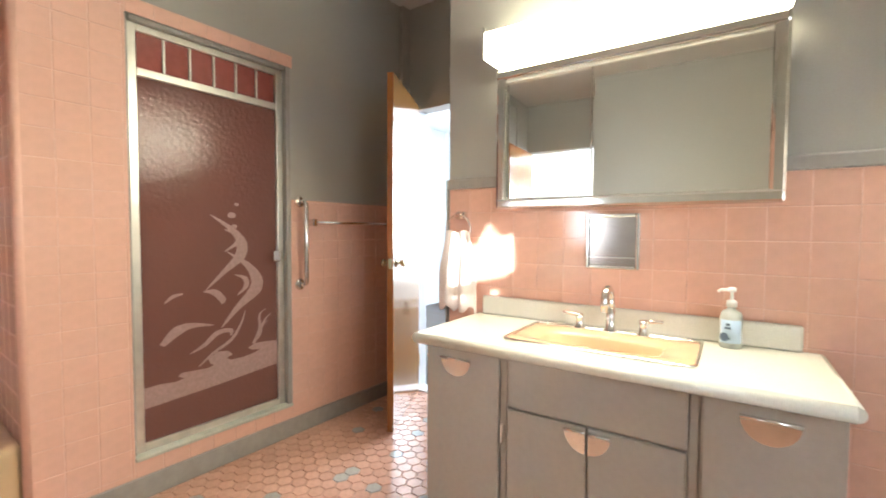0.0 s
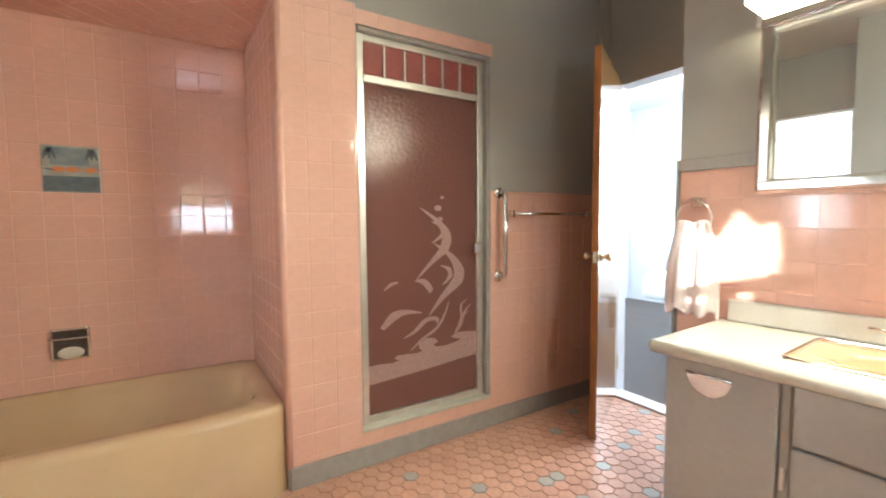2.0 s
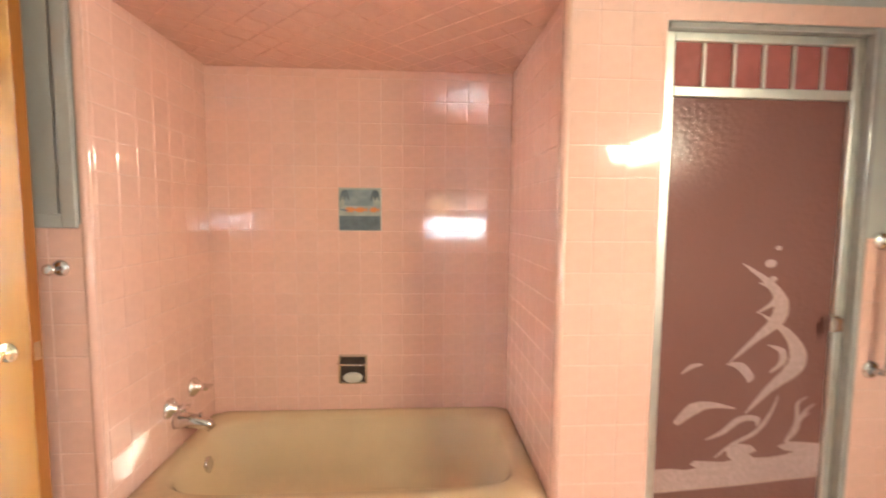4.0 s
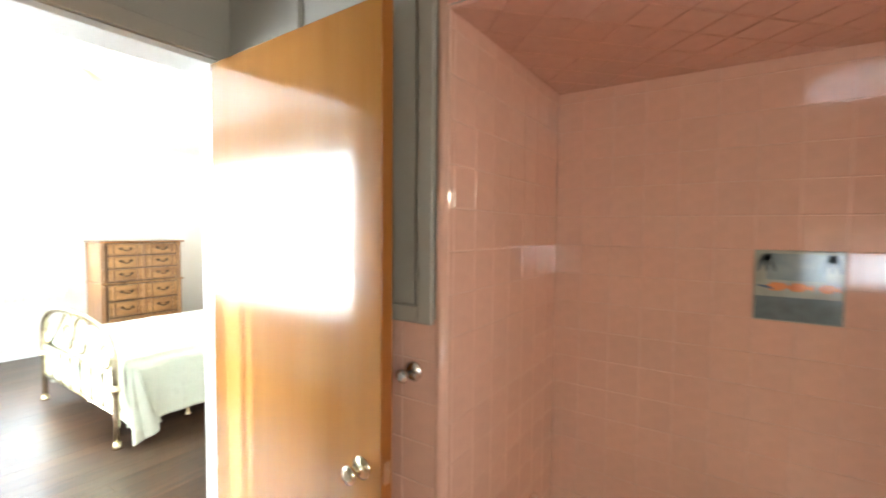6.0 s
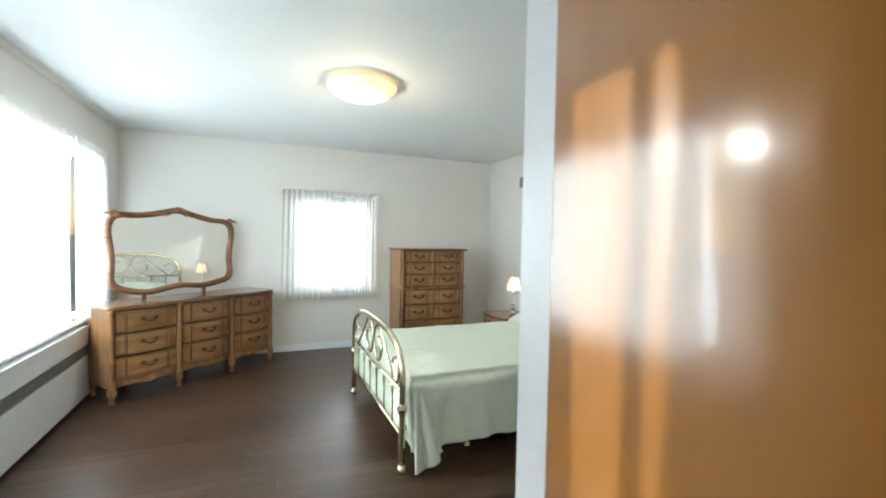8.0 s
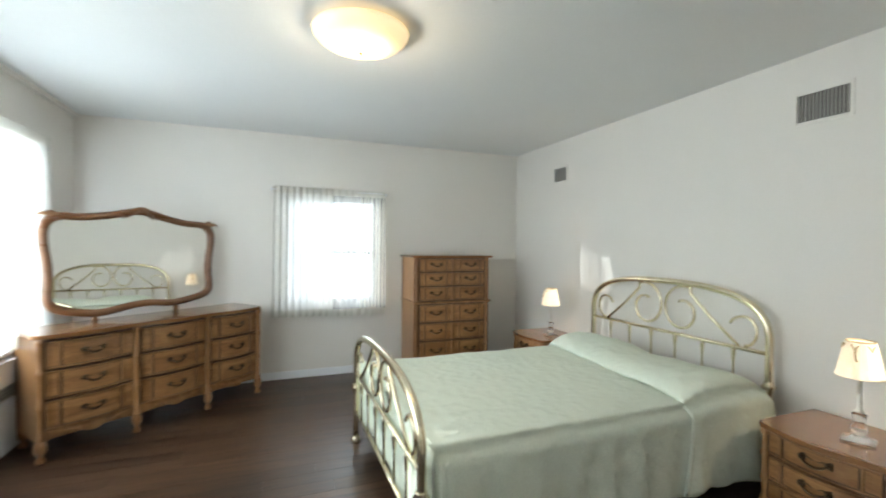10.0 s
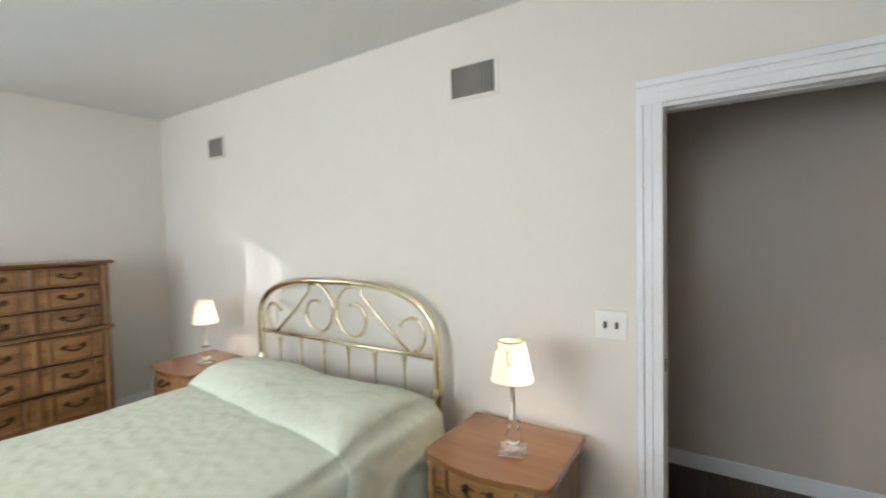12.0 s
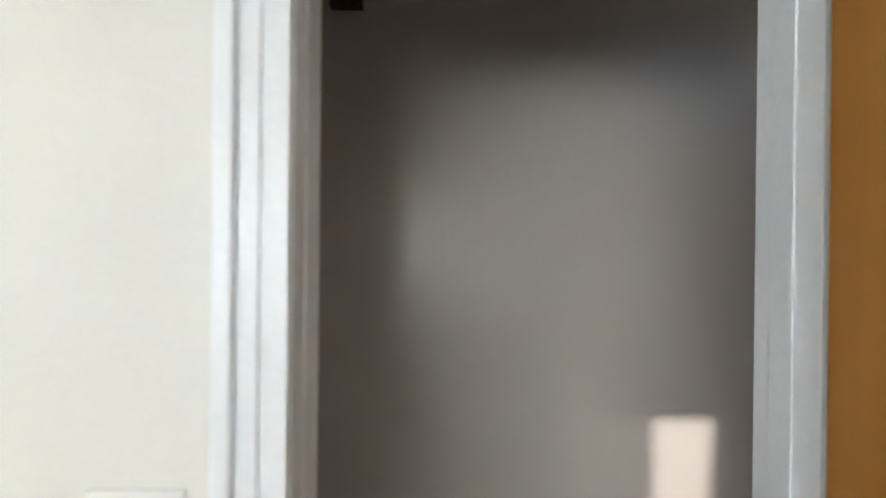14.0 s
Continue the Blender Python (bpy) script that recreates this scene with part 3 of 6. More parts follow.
# ---- bathroom window, out of sight behind the camera ----
window_1 = thing("window_1", "small white bathroom window", "window", kind=S)
wy0, wy1, wz0, wz1 = 0.34, 1.24, 1.02, 1.72
part("window_frame", boxes(((1.33, wy0, wz0), (1.38, wy0 + 0.04, wz1)), ((1.33, wy1 - 0.04, wz0), (1.38, wy1, wz1)), ((1.33, wy0, wz0), (1.38, wy1, wz0 + 0.04)), ((1.33, wy0, wz1 - 0.04), (1.38, wy1, wz1))), white_paint, window_1)
for y in (0.83,):
    part("muntin", boxes(((1.33, y - 0.012, wz0 + 0.04), (1.36, y + 0.012, wz1 - 0.04))), white_paint, window_1)
part("meeting_rail", boxes(((1.33, wy0 + 0.04, 1.36), (1.37, wy1 - 0.04, 1.40))), white_paint, window_1)
part("window_sill", boxes(((1.26, wy0 - 0.03, wz0 - 0.03), (1.30, wy1 + 0.03, wz0)), bev=0.005), white_paint, window_1)


# unseen cloth added to trim the sun patch; its gap lets some through
sun_mask = thing("window_sun_mask", "unseen cloth added to limit sun through the bathroom window", "curtain")


def mask_cloth(y0, y1, z0, z1, k, low=0.0, high=0.0):
    """A gathered piece; low and high make the lower and the upper edge scalloped."""
    return sheet(bmesh.new(), 48, 8, lambda u, v: Vector((1.322 + 0.006 * math.sin(u * k), y0 + (y1 - y0) * u + 0.012 * math.sin(v * 9 + k), z0 + (z1 - z0) * v + (low * (1 - v) + high * v) * (math.sin(u * 11 + k) + 0.5 * math.sin(u * 23)))))


part("cloth", mask_cloth(0.34, 0.47, 1.02, 1.72, 30), curtain_hem, sun_mask)
part("cloth", mask_cloth(0.73, 1.24, 1.02, 1.72, 90), curtain_hem, sun_mask)
part("cloth", mask_cloth(0.45, 0.75, 1.02, 1.37, 60, 0, 0.036), curtain_hem, sun_mask)
part("mask_top", mask_cloth(0.45, 0.75, 1.595, 1.72, 70, 0.032, 0), curtain_hem, sun_mask)
part("rod", tube(bmesh.new(), [(1.322, 0.34, 1.715), (1.322, 1.24, 1.715)], 0.006, 8), white_paint, sun_mask)


# ---- bathroom fittings ----
# shower door
shower = thing("shower_door", "aluminium framed shower door with etched pink glass", "shower door")
fy0, fy1, fz0, fz1, fx = 1.085, 1.805, 0.185, 2.02, -1.885
part("stile", boxes(((fx, fy0, fz0), (fx + 0.035, fy0 + 0.035, fz1)), bev=0.004), satin_alu, shower)
part("stile", boxes(((fx, fy1 - 0.035, fz0), (fx + 0.035, fy1, fz1)), bev=0.004), satin_alu, shower)
part("bottom_rail", boxes(((fx, fy0 + 0.035, fz0), (fx + 0.033, fy1 - 0.035, fz0 + 0.035)), bev=0.004), satin_alu, shower)
part("top_rail", boxes(((fx, fy0 + 0.035, fz1 - 0.03), (fx + 0.033, fy1 - 0.035, fz1)), bev=0.004), satin_alu, shower)
part("mid_rail", boxes(((fx, fy0 + 0.035, 1.805), (fx + 0.033, fy1 - 0.035, 1.84)), bev=0.004), satin_alu, shower)
for i in range(1, 6):
    y = fy0 + 0.035 + i * (fy1 - fy0 - 0.07) / 6
    part("transom_bar", boxes(((fx + 0.008, y - 0.005, 1.84), (fx + 0.028, y + 0.005, fz1 - 0.03)), bev=0.002), satin_alu, shower)
panel = part("glass_panel", boxes(((fx + 0.012, fy0 + 0.035, fz0 + 0.035), (fx + 0.018, fy1 - 0.035, 1.805))), frosted, shower, "pebbled pink-brown glass")
GX = fx + 0.0185


ETCH_LEVEL = iter(range(100))


def etching(name, outline):
    """A flat etched shape on the glass: outline in shares of the panel's width and in metres of height."""
    w = fy1 - fy0 - 0.07
    m = Matrix(((0, 0, 1, GX + 0.00015 * next(ETCH_LEVEL)), (1, 0, 0, fy0 + 0.035), (0, 1, 0, 0), (0, 0, 0, 1)))
    part(name, slab(bmesh.new(), [(y * w, 0.375 + (z - 0.38) * 0.70) for y, z in outline], 0, 0.0012, m), etched, panel, "pale etched drawing on the glass")


def ribbon(points, widths, n=18):
    """A leaf-shaped band along a smooth line."""
    pts = [Vector((p[0], p[1], 0)) for p in points]
    line = []
    for i in range(len(pts) - 1):
        p0, p1, p2, p3 = pts[max(i - 1, 0)], pts[i], pts[i + 1], pts[min(i + 2, len(pts) - 1)]
        for k in range(n // (len(pts) - 1)):
            t = k / (n // (len(pts) - 1))
            line.append(0.5 * ((2 * p1) + (p2 - p0) * t + (2 * p0 - 5 * p1 + 4 * p2 - p3) * t * t + (3 * p1 - p0 - 3 * p2 + p3) * t ** 3))
    line.append(pts[-1])
    left, right = [], []
    for i, p in enumerate(line):
        d = (line[min(i + 1, len(line) - 1)] - line[max(i - 1, 0)])
        d = Vector((d.x * 0.65, d.y, 0)).normalized()
        s = i / (len(line) - 1) * (len(widths) - 1)
        j = min(int(s), len(widths) - 2)
        w = widths[j] + (widths[j + 1] - widths[j]) * (s - j)
        off = Vector((-d.y / 0.65, d.x, 0)) * w
        left.append((p.x + off.x, p.y + off.y))
        right.append((p.x - off.x, p.y - off.y))
    return left + right[::-1]


etching("etched_sand", [(0.0, 0.50), (0.10, 0.505), (0.2, 0.495), (0.26, 0.505), (0.22, 0.525), (0.24, 0.545), (0.34, 0.54), (0.42, 0.535), (0.47, 0.545), (0.44, 0.565), (0.43, 0.60), (0.50, 0.635), (0.58, 0.625),
                        (0.61, 0.595), (0.57, 0.575), (0.60, 0.555), (0.70, 0.555), (0.80, 0.57), (0.84, 0.585), (0.77, 0.595), (0.74, 0.615), (0.80, 0.64), (0.90, 0.635), (1.0, 0.625), (1.0, 0.44), (0.8, 0.425), (0.5, 0.40), (0.25, 0.385), (0.0, 0.37)])
etching("etched_fish", ribbon([(0.42, 1.08), (0.56, 1.20), (0.68, 1.30), (0.70, 1.40), (0.62, 1.50), (0.46, 1.60)], [0.002, 0.014, 0.03, 0.028, 0.016, 0.002]))
etching("etched_fish", ribbon([(0.53, 0.80), (0.66, 0.93), (0.80, 1.04), (0.82, 1.13), (0.74, 1.24), (0.58, 1.34)], [0.002, 0.018, 0.036, 0.032, 0.018, 0.002]))
etching("etched_fin", ribbon([(0.66, 1.02), (0.73, 1.08), (0.72, 1.14), (0.64, 1.17)], [0.002, 0.014, 0.014, 0.002]))
etching("etched_fin", ribbon([(0.56, 1.34), (0.66, 1.40), (0.66, 1.46), (0.56, 1.50)], [0.002, 0.014, 0.014, 0.002]))
etching("etched_fin", ribbon([(0.12, 0.75), (0.22, 0.83), (0.32, 0.85), (0.47, 0.83)], [0.012, 0.030, 0.018, 0.002]))
etching("etched_fin", ribbon([(0.14, 1.02), (0.20, 1.06), (0.26, 1.07)], [0.002, 0.012, 0.004]))
etching("etched_fin", ribbon([(0.40, 1.07), (0.48, 1.06), (0.54, 1.00), (0.53, 0.97)], [0.002, 0.020, 0.018, 0.002]))
etching("etched_fin", ribbon([(0.30, 0.66), (0.40, 0.70), (0.50, 0.77), (0.60, 0.77), (0.60, 0.73)], [0.002, 0.012, 0.016, 0.014, 0.002]))
etching("etched_fin", ribbon([(0.36, 0.56), (0.46, 0.63), (0.60, 0.70), (0.68, 0.80), (0.72, 0.90)], [0.002, 0.008, 0.010, 0.006, 0.001]))
for dz, dy in ((0.0, 0.0), (0.05, 0.03), (0.09, -0.02)):
    etching("etched_weed", ribbon([(0.78, 0.64), (0.84, 0.70 + dz / 2), (0.86 + dy, 0.76 + dz), (0.92 + dy, 0.80 + dz)], [0.006, 0.009, 0.006, 0.001]))
for y, z, r in ((0.62, 1.70, 0.022), (0.66, 1.78, 0.012), (0.64, 1.62, 0.015)):
    etching("etched_bubble", [(y + r * math.cos(a * math.pi / 8) / 0.65, z - 0.1 + r * math.sin(a * math.pi / 8)) for a in range(16)])
bm = boxes(((fx + 0.03, fy1 - 0.075, 0.985), (fx + 0.062, fy1 - 0.04, 1.045)), bev=0.004)
box(bm, (fx + 0.062, fy1 - 0.085, 0.99), (fx + 0.075, fy1 - 0.042, 1.04), 0.004)
part("pull", bm, chrome, shower, "small square chrome pull")
for i in range(6):
    w = (fy1 - fy0 - 0.07) / 6
    y = fy0 + 0.035 + i * w
    part("transom_pane", boxes(((fx + 0.015, y + 0.005, 1.84), (fx + 0.019, y + w - 0.005, fz1 - 0.03))), pink_glass, shower, "dark red-pink transom pane")
# reveal and sill of the shower opening
trim("trim", "grey painted reveal round the shower door", ((-1.99, 1.805, 0.17), (WX + 0.004, 1.83, 2.04)), mat=grey_tile)
trim("trim", "grey painted reveal round the shower door", ((-1.99, 1.07, 0.17), (WX - 0.02, 1.085, 2.04)), mat=grey_tile)
trim("trim", "grey painted head over the shower door", ((-1.99, 1.085, 2.02), (WX - 0.004, 1.805, 2.04)), mat=grey_tile)
trim("sill", "pale grey-green tiled sill of the shower", ((-1.99, 1.07, 0.17), (WX + 0.016, 1.83, 0.187)), mat=sill_tile, bev=0.006)

# rails on the tiled wall
rail = thing("grab_bar", "vertical chrome grab bar beside the shower door", "grab bar")
gx, gy = WX + 0.006, 1.885
pts = [(gx, gy, 1.315), (gx + 0.03, gy, 1.315)] + [(gx + 0.03 + 0.03 * math.sin(radians(a)), gy, 1.285 + 0.03 * math.cos(radians(a))) for a in (30, 60, 90)]
part("bar", tube(bmesh.new(), pts + [(p[0], p[1], 2.165 - p[2]) for p in pts[::-1]], 0.0125, 12), chrome, rail)
for z in (1.315, 0.85):
    part("flange", lathe(bmesh.new(), [(0.032, 0), (0.032, 0.004), (0.024, 0.010), (0.014, 0.014)], 20, m=pose(gx - 0.002, gy, z, 0, 90, 0)), chrome, rail)
rail = thing("towel_bar", "slim dark chrome towel bar on pink tile", "towel bar")
part("bar", tube(bmesh.new(), [(WX + 0.042, 1.94, 1.20), (WX + 0.042, 2.58, 1.20)], 0.009, 10), chrome, rail)
for y in (1.95, 2.57):
    part("post", boxes(((WX, y - 0.014, 1.18), (WX + 0.062, y + 0.014, 1.22)), bev=0.004), chrome, rail)

# vanity cabinet
vy0 = 1.61
van = on_vanity_wall(thing("vanity_cabinet", "grey-beige painted steel vanity cabinet under the sink", "vanity cabinet", pose(-0.13, 1.83, 0)))


def loc(*p):
    return (p[0] + 0.13, p[1] - 1.83, p[2])


part("carcass", boxes((loc(-0.70, vy0 + 0.02, 0.09), loc(0.435, VY - 0.002, 0.755))), vanity_paint, van)
part("toe_kick", boxes((loc(-0.68, vy0 + 0.07, 0.0), loc(0.415, VY - 0.002, 0.09))), dark_gap, van)
for x0, x1 in ((-0.41, -0.383), (0.127, 0.155)):
    part("stile", boxes((loc(x0 + 0.003, vy0 + 0.012, 0.09), loc(x1 - 0.003, vy0 + 0.02, 0.75)), bev=0.002), vanity_paint, van)


def half_moon(r, a0=180, a1=360):
    pts = arc(0, 0, r, a0, a1, 14)
    if a1 - a0 < 180:
        pts = [(0, 0)] + pts
    return pts


def vanity_front(name, x0, x1, z0, z1, pulls):
    d = part(name, boxes((loc(x0, vy0, z0), loc(x1, vy0 + 0.019, z1)), bev=0.006), vanity_paint, van)
    for px, pz, r, a0, a1 in pulls:
        bm = slab(bmesh.new(), half_moon(r, a0, a1), -0.002, 0.004, Matrix.Translation(loc(px, vy0, pz)) @ pose(0, 0, 0, 90, 0, 0), 0.0015)
        tube(bm, [loc(px + (r * math.cos(radians(a0))), vy0 - 0.006, pz), loc(px + r * math.cos(radians(a1)), vy0 - 0.006, pz)], 0.006, 8)
        part("pull", bm, chrome, d, "half-moon chrome pull")


vanity_front("door", -0.698, -0.412, 0.10, 0.748, [(-0.575, 0.715, 0.060, 180, 360)])
vanity_front("drawer_front", -0.381, 0.126, 0.592, 0.748, [])
vanity_front("door", -0.381, -0.129, 0.10, 0.586, [(-0.131, 0.572, 0.062, 180, 270)])
vanity_front("door", -0.125, 0.126, 0.10, 0.586, [(-0.123, 0.572, 0.062, 270, 360)])
vanity_front("door", 0.156, 0.433, 0.10, 0.748, [(0.295, 0.715, 0.060, 180, 360)])
for x in (-0.398, 0.428):
    for z in (0.50,):
        part("hinge", boxes((loc(x - 0.004, vy0 - 0.004, z - 0.03), loc(x + 0.004, vy0 + 0.004, z + 0.03)), bev=0.002), satin_alu, van)

# countertop with a hole for the sink
ctop = on_vanity_wall(thing("countertop", "white speckled laminate countertop with backsplash", "countertop"))
cz, sx0, sx1, sy0, sy1 = 0.795, -0.425, 0.135, 1.665, 1.985
bm = bmesh.new()
gx, gy = (-0.72, sx0, sx1, 0.435), (1.575, sy0, sy1, VY)
gv = [[bm.verts.new((x, y, cz)) for y in gy] for x in gx]
for i in range(3):
    for j in range(3):
        if (i, j) != (1, 1):
            bm.faces.new((gv[i][j], gv[i + 1][j], gv[i + 1][j + 1], gv[i][j + 1]))
grown = bmesh.ops.extrude_face_region(bm, geom=bm.faces[:])["geom"]
bmesh.ops.translate(bm, vec=(0, 0, 0.757 - cz), verts=[e for e in grown if isinstance(e, bmesh.types.BMVert)])
bmesh.ops.recalc_face_normals(bm, faces=bm.faces[:])
part("slab", bm, laminate, ctop)
part("front_edge", tube(bmesh.new(), [(-0.72, 1.575, 0.776), (0.435, 1.575, 0.776)], 0.0188, 12), laminate, ctop)
part("side_edge", tube(bmesh.new(), [(-0.72, 1.575, 0.776), (-0.72, VY, 0.776)], 0.0188, 12), laminate, ctop)
part("side_edge", tube(bmesh.new(), [(0.435, 1.575, 0.776), (0.435, VY, 0.776)], 0.0188, 12), laminate, ctop)
part("backsplash", boxes(((-0.70, VY - 0.024, cz), (0.395, VY, 0.875)), bev=0.008), laminate, ctop)


def ring(cx, cy, hx, hy, z, p, n=48):
    """A loop between an ellipse (p = 2) and a rectangle (large p)."""
    out = []
    for i in range(n):
        a = 2 * math.pi * (i + 0.5) / n
        c, s = math.cos(a), math.sin(a)
        k = (abs(c) ** p + abs(s) ** p) ** (-1 / p)
        out.append((cx + hx * c * k, cy + hy * s * k, z))
    return out


def loops(bm, rings, cap=True):
    rows = [[bm.verts.new(p) for p in r] for r in rings]
    n = len(rows[0])
    for a, b in zip(rows, rows[1:]):
        for i in range(n):
            bm.faces.new((a[i], a[(i + 1) % n], b[(i + 1) % n], b[i])).smooth = True
    if cap:
        bm.faces.new(rows[-1])
    return bm


sink = on_vanity_wall(thing("sink", "peach enamel drop-in sink with chrome rim", "sink"))
scx, scy, shx, shy = (sx0 + sx1) / 2, (sy0 + sy1) / 2, (sx1 - sx0) / 2, (sy1 - sy0) / 2
part("basin", loops(bmesh.new(), [ring(scx, scy, shx, shy, cz + 0.002, 16), ring(scx, scy, shx - 0.006, shy - 0.006, cz + 0.006, 16), ring(scx, scy - 0.030, shx - 0.085, shy - 0.068, cz + 0.005, 5),
                                  ring(scx, scy - 0.030, shx - 0.098, shy - 0.080, cz - 0.01, 4.5), ring(scx, scy - 0.030, shx - 0.125, shy - 0.10, cz - 0.09, 3.5), ring(scx, scy - 0.025, 0.08, 0.05, cz - 0.14, 2.2)]), sink_enamel, sink)
part("rim", tube(bmesh.new(), ring(scx, scy, shx + 0.002, shy + 0.002, cz + 0.003, 22, 64), 0.005, 8, closed=True), chrome, sink, "thin chrome rim")
part("drain", lathe(bmesh.new(), [(0.022, 0), (0.022, 0.003), (0.01, 0.004)], 18, (scx, scy - 0.025, cz - 0.139)), chrome, sink)
faucet = on_vanity_wall(thing("faucet", "chrome widespread faucet with two lever handles", "faucet"))
fxx, fyy = -0.145, 1.955
fz = cz + 0.005
part("base", lathe(bmesh.new(), [(0.024, 0), (0.024, 0.006), (0.018, 0.012), (0.016, 0.05), (0.015, 0.09)], 20, (fxx, fyy, fz)), chrome, faucet)
part("spout", tube(bmesh.new(), [(fxx, fyy, fz + 0.08), (fxx, fyy, fz + 0.11)] + [(fxx, fyy - 0.045 + 0.045 * math.cos(radians(a)), fz + 0.115 + 0.045 * math.sin(radians(a))) for a in range(0, 181, 20)] + [(fxx, fyy - 0.092, fz + 0.085)],
                   [0.015, 0.0145] + [0.013] * 10 + [0.0125], 14), chrome, faucet)
for s in (-1, 1):
    hx = fxx + s * 0.108
    bm = lathe(bmesh.new(), [(0.023, 0), (0.023, 0.006), (0.015, 0.012), (0.013, 0.035), (0.016, 0.045), (0.012, 0.054)], 18, (hx, fyy, fz))
    tube(bm, [(hx - s * 0.01, fyy, fz + 0.049), (hx + s * 0.062, fyy - 0.005, fz + 0.056)], [0.007, 0.005], 10)
    part("handle", bm, chrome, faucet)
soap = on_vanity_wall(thing("soap_bottle", "clear soap pump bottle with a pale blue label", "soap bottle", pose(0.212, 1.985, cz) @ Matrix.Scale(0.85, 4)))
part("bottle", lathe(bmesh.new(), [(0.034, 0), (0.036, 0.006), (0.036, 0.115), (0.030, 0.132), (0.014, 0.142), (0.013, 0.155)], 24), soap_glass, soap)
part("label", sheet(bmesh.new(), 10, 1, lambda u, v: Vector((0.0368 * math.cos(radians(210 + 120 * u)), 0.0368 * math.sin(radians(210 + 120 * u)), 0.02 + 0.085 * v)), 0.0006), blue_label, soap)
for i, (z, w) in enumerate(((0.085, 20), (0.072, 30), (0.034, 26))):
    part("printed_bar", sheet(bmesh.new(), 6, 1, lambda u, v: Vector((0.0376 * math.cos(radians(255 - w / 2 + w * u)), 0.0376 * math.sin(radians(255 - w / 2 + w * u)), z + 0.008 * v)), 0.0004), print_blue, soap)
bm = slab(bmesh.new(), arc(0, 0, 0.016, 0, 337, 15), 0, 0.0006, Matrix.Translation((-0.02, -0.0325, 0.042)) @ pose(0, 0, 0, 90, 0, -32))
part("printed_mark", bm, print_blue, soap)
bm = lathe(bmesh.new(), [(0.017, 0.150), (0.017, 0.172), (0.010, 0.175), (0.005, 0.178), (0.005, 0.205), (0.014, 0.207), (0.014, 0.220), (0.006, 0.223)], 18)
tube(bm, [(0, 0, 0.214), (-0.035, -0.02, 0.214), (-0.042, -0.024, 0.206)], 0.005, 8)
part("pump", bm, plastic_white, soap, "white plastic pump head")

# mirrored cabinet and its light
mx0, mx1, mz0, mz1, my = -0.60, 0.335, 1.245, 1.80, 1.955
cab = on_vanity_wall(thing("mirror_cabinet", "chrome framed medicine cabinet with sliding mirrors", "mirror cabinet"))
part("body", boxes(((mx0 + 0.02, my + 0.02, mz0 + 0.02), (mx1 - 0.02, VY - 0.001, mz1 - 0.02))), satin_alu, cab)
f = 0.042
part("frame_rail", boxes(((mx0, my - 0.012, mz0), (mx1, my + 0.035, mz0 + f)), bev=0.010), chrome, cab)
part("frame_rail", boxes(((mx0, my - 0.012, mz1 - f), (mx1, my + 0.035, mz1)), bev=0.010), chrome, cab)
part("frame_stile", boxes(((mx0, my - 0.010, mz0 + 0.01), (mx0 + f, my + 0.035, mz1 - 0.01)), bev=0.010), chrome, cab)
part("frame_stile", boxes(((mx1 - f, my - 0.010, mz0 + 0.01), (mx1, my + 0.035, mz1 - 0.01)), bev=0.010), chrome, cab)
part("mirror_pane", boxes(((mx0 + f - 0.004, my + 0.012, mz0 + f - 0.004), (-0.19, my + 0.016, mz1 - f + 0.004))), mirror_silver, cab)
part("mirror_pane", boxes(((-0.225, my + 0.004, mz0 + f - 0.004), (mx1 - f + 0.004, my + 0.008, mz1 - f + 0.004))), mirror_silver, cab)
part("pane_edge", boxes(((-0.228, my + 0.001, mz0 + f), (-0.222, my + 0.009, mz1 - f)), bev=0.001), chrome, cab)
part("track", boxes(((mx0 + f, my - 0.004, mz1 - f - 0.012), (mx1 - f, my + 0.012, mz1 - f)), bev=0.002), satin_alu, cab)
light = on_vanity_wall(thing("vanity_light", "glowing white fluorescent light over the mirror", "wall light"))
part("back_plate", boxes(((mx0 - 0.04, VY - 0.03, mz1 + 0.003), (mx1, VY - 0.001, mz1 + 0.15)), bev=0.004), satin_alu, light)
bm = bmesh.new()
prof = [(VY - 0.03, 0.022), (VY - 0.155, 0.022), (VY - 0.185, 0.045), (VY - 0.185, 0.10), (VY - 0.16, 0.135), (VY - 0.03, 0.14)]
slab(bm, [(y, z) for y, z in prof], mx0 - 0.012, mx1 - 0.004, Matrix(((0, 0, 1, 0), (1, 0, 0, 0), (0, 1, 0, mz1), (0, 0, 0, 1))))
part("diffuser", bm, tube_glow, light, "glowing white diffuser")
part("end_cap", boxes(((mx1 - 0.003, VY - 0.187, mz1 + 0.004), (mx1 + 0.004, VY - 0.02, mz1 + 0.145)), bev=0.002), chrome, light)
part("end_cap", boxes(((mx0 - 0.019, VY - 0.187, mz1 + 0.02), (mx0 - 0.013, VY - 0.02, mz1 + 0.145)), bev=0.002), chrome, light)

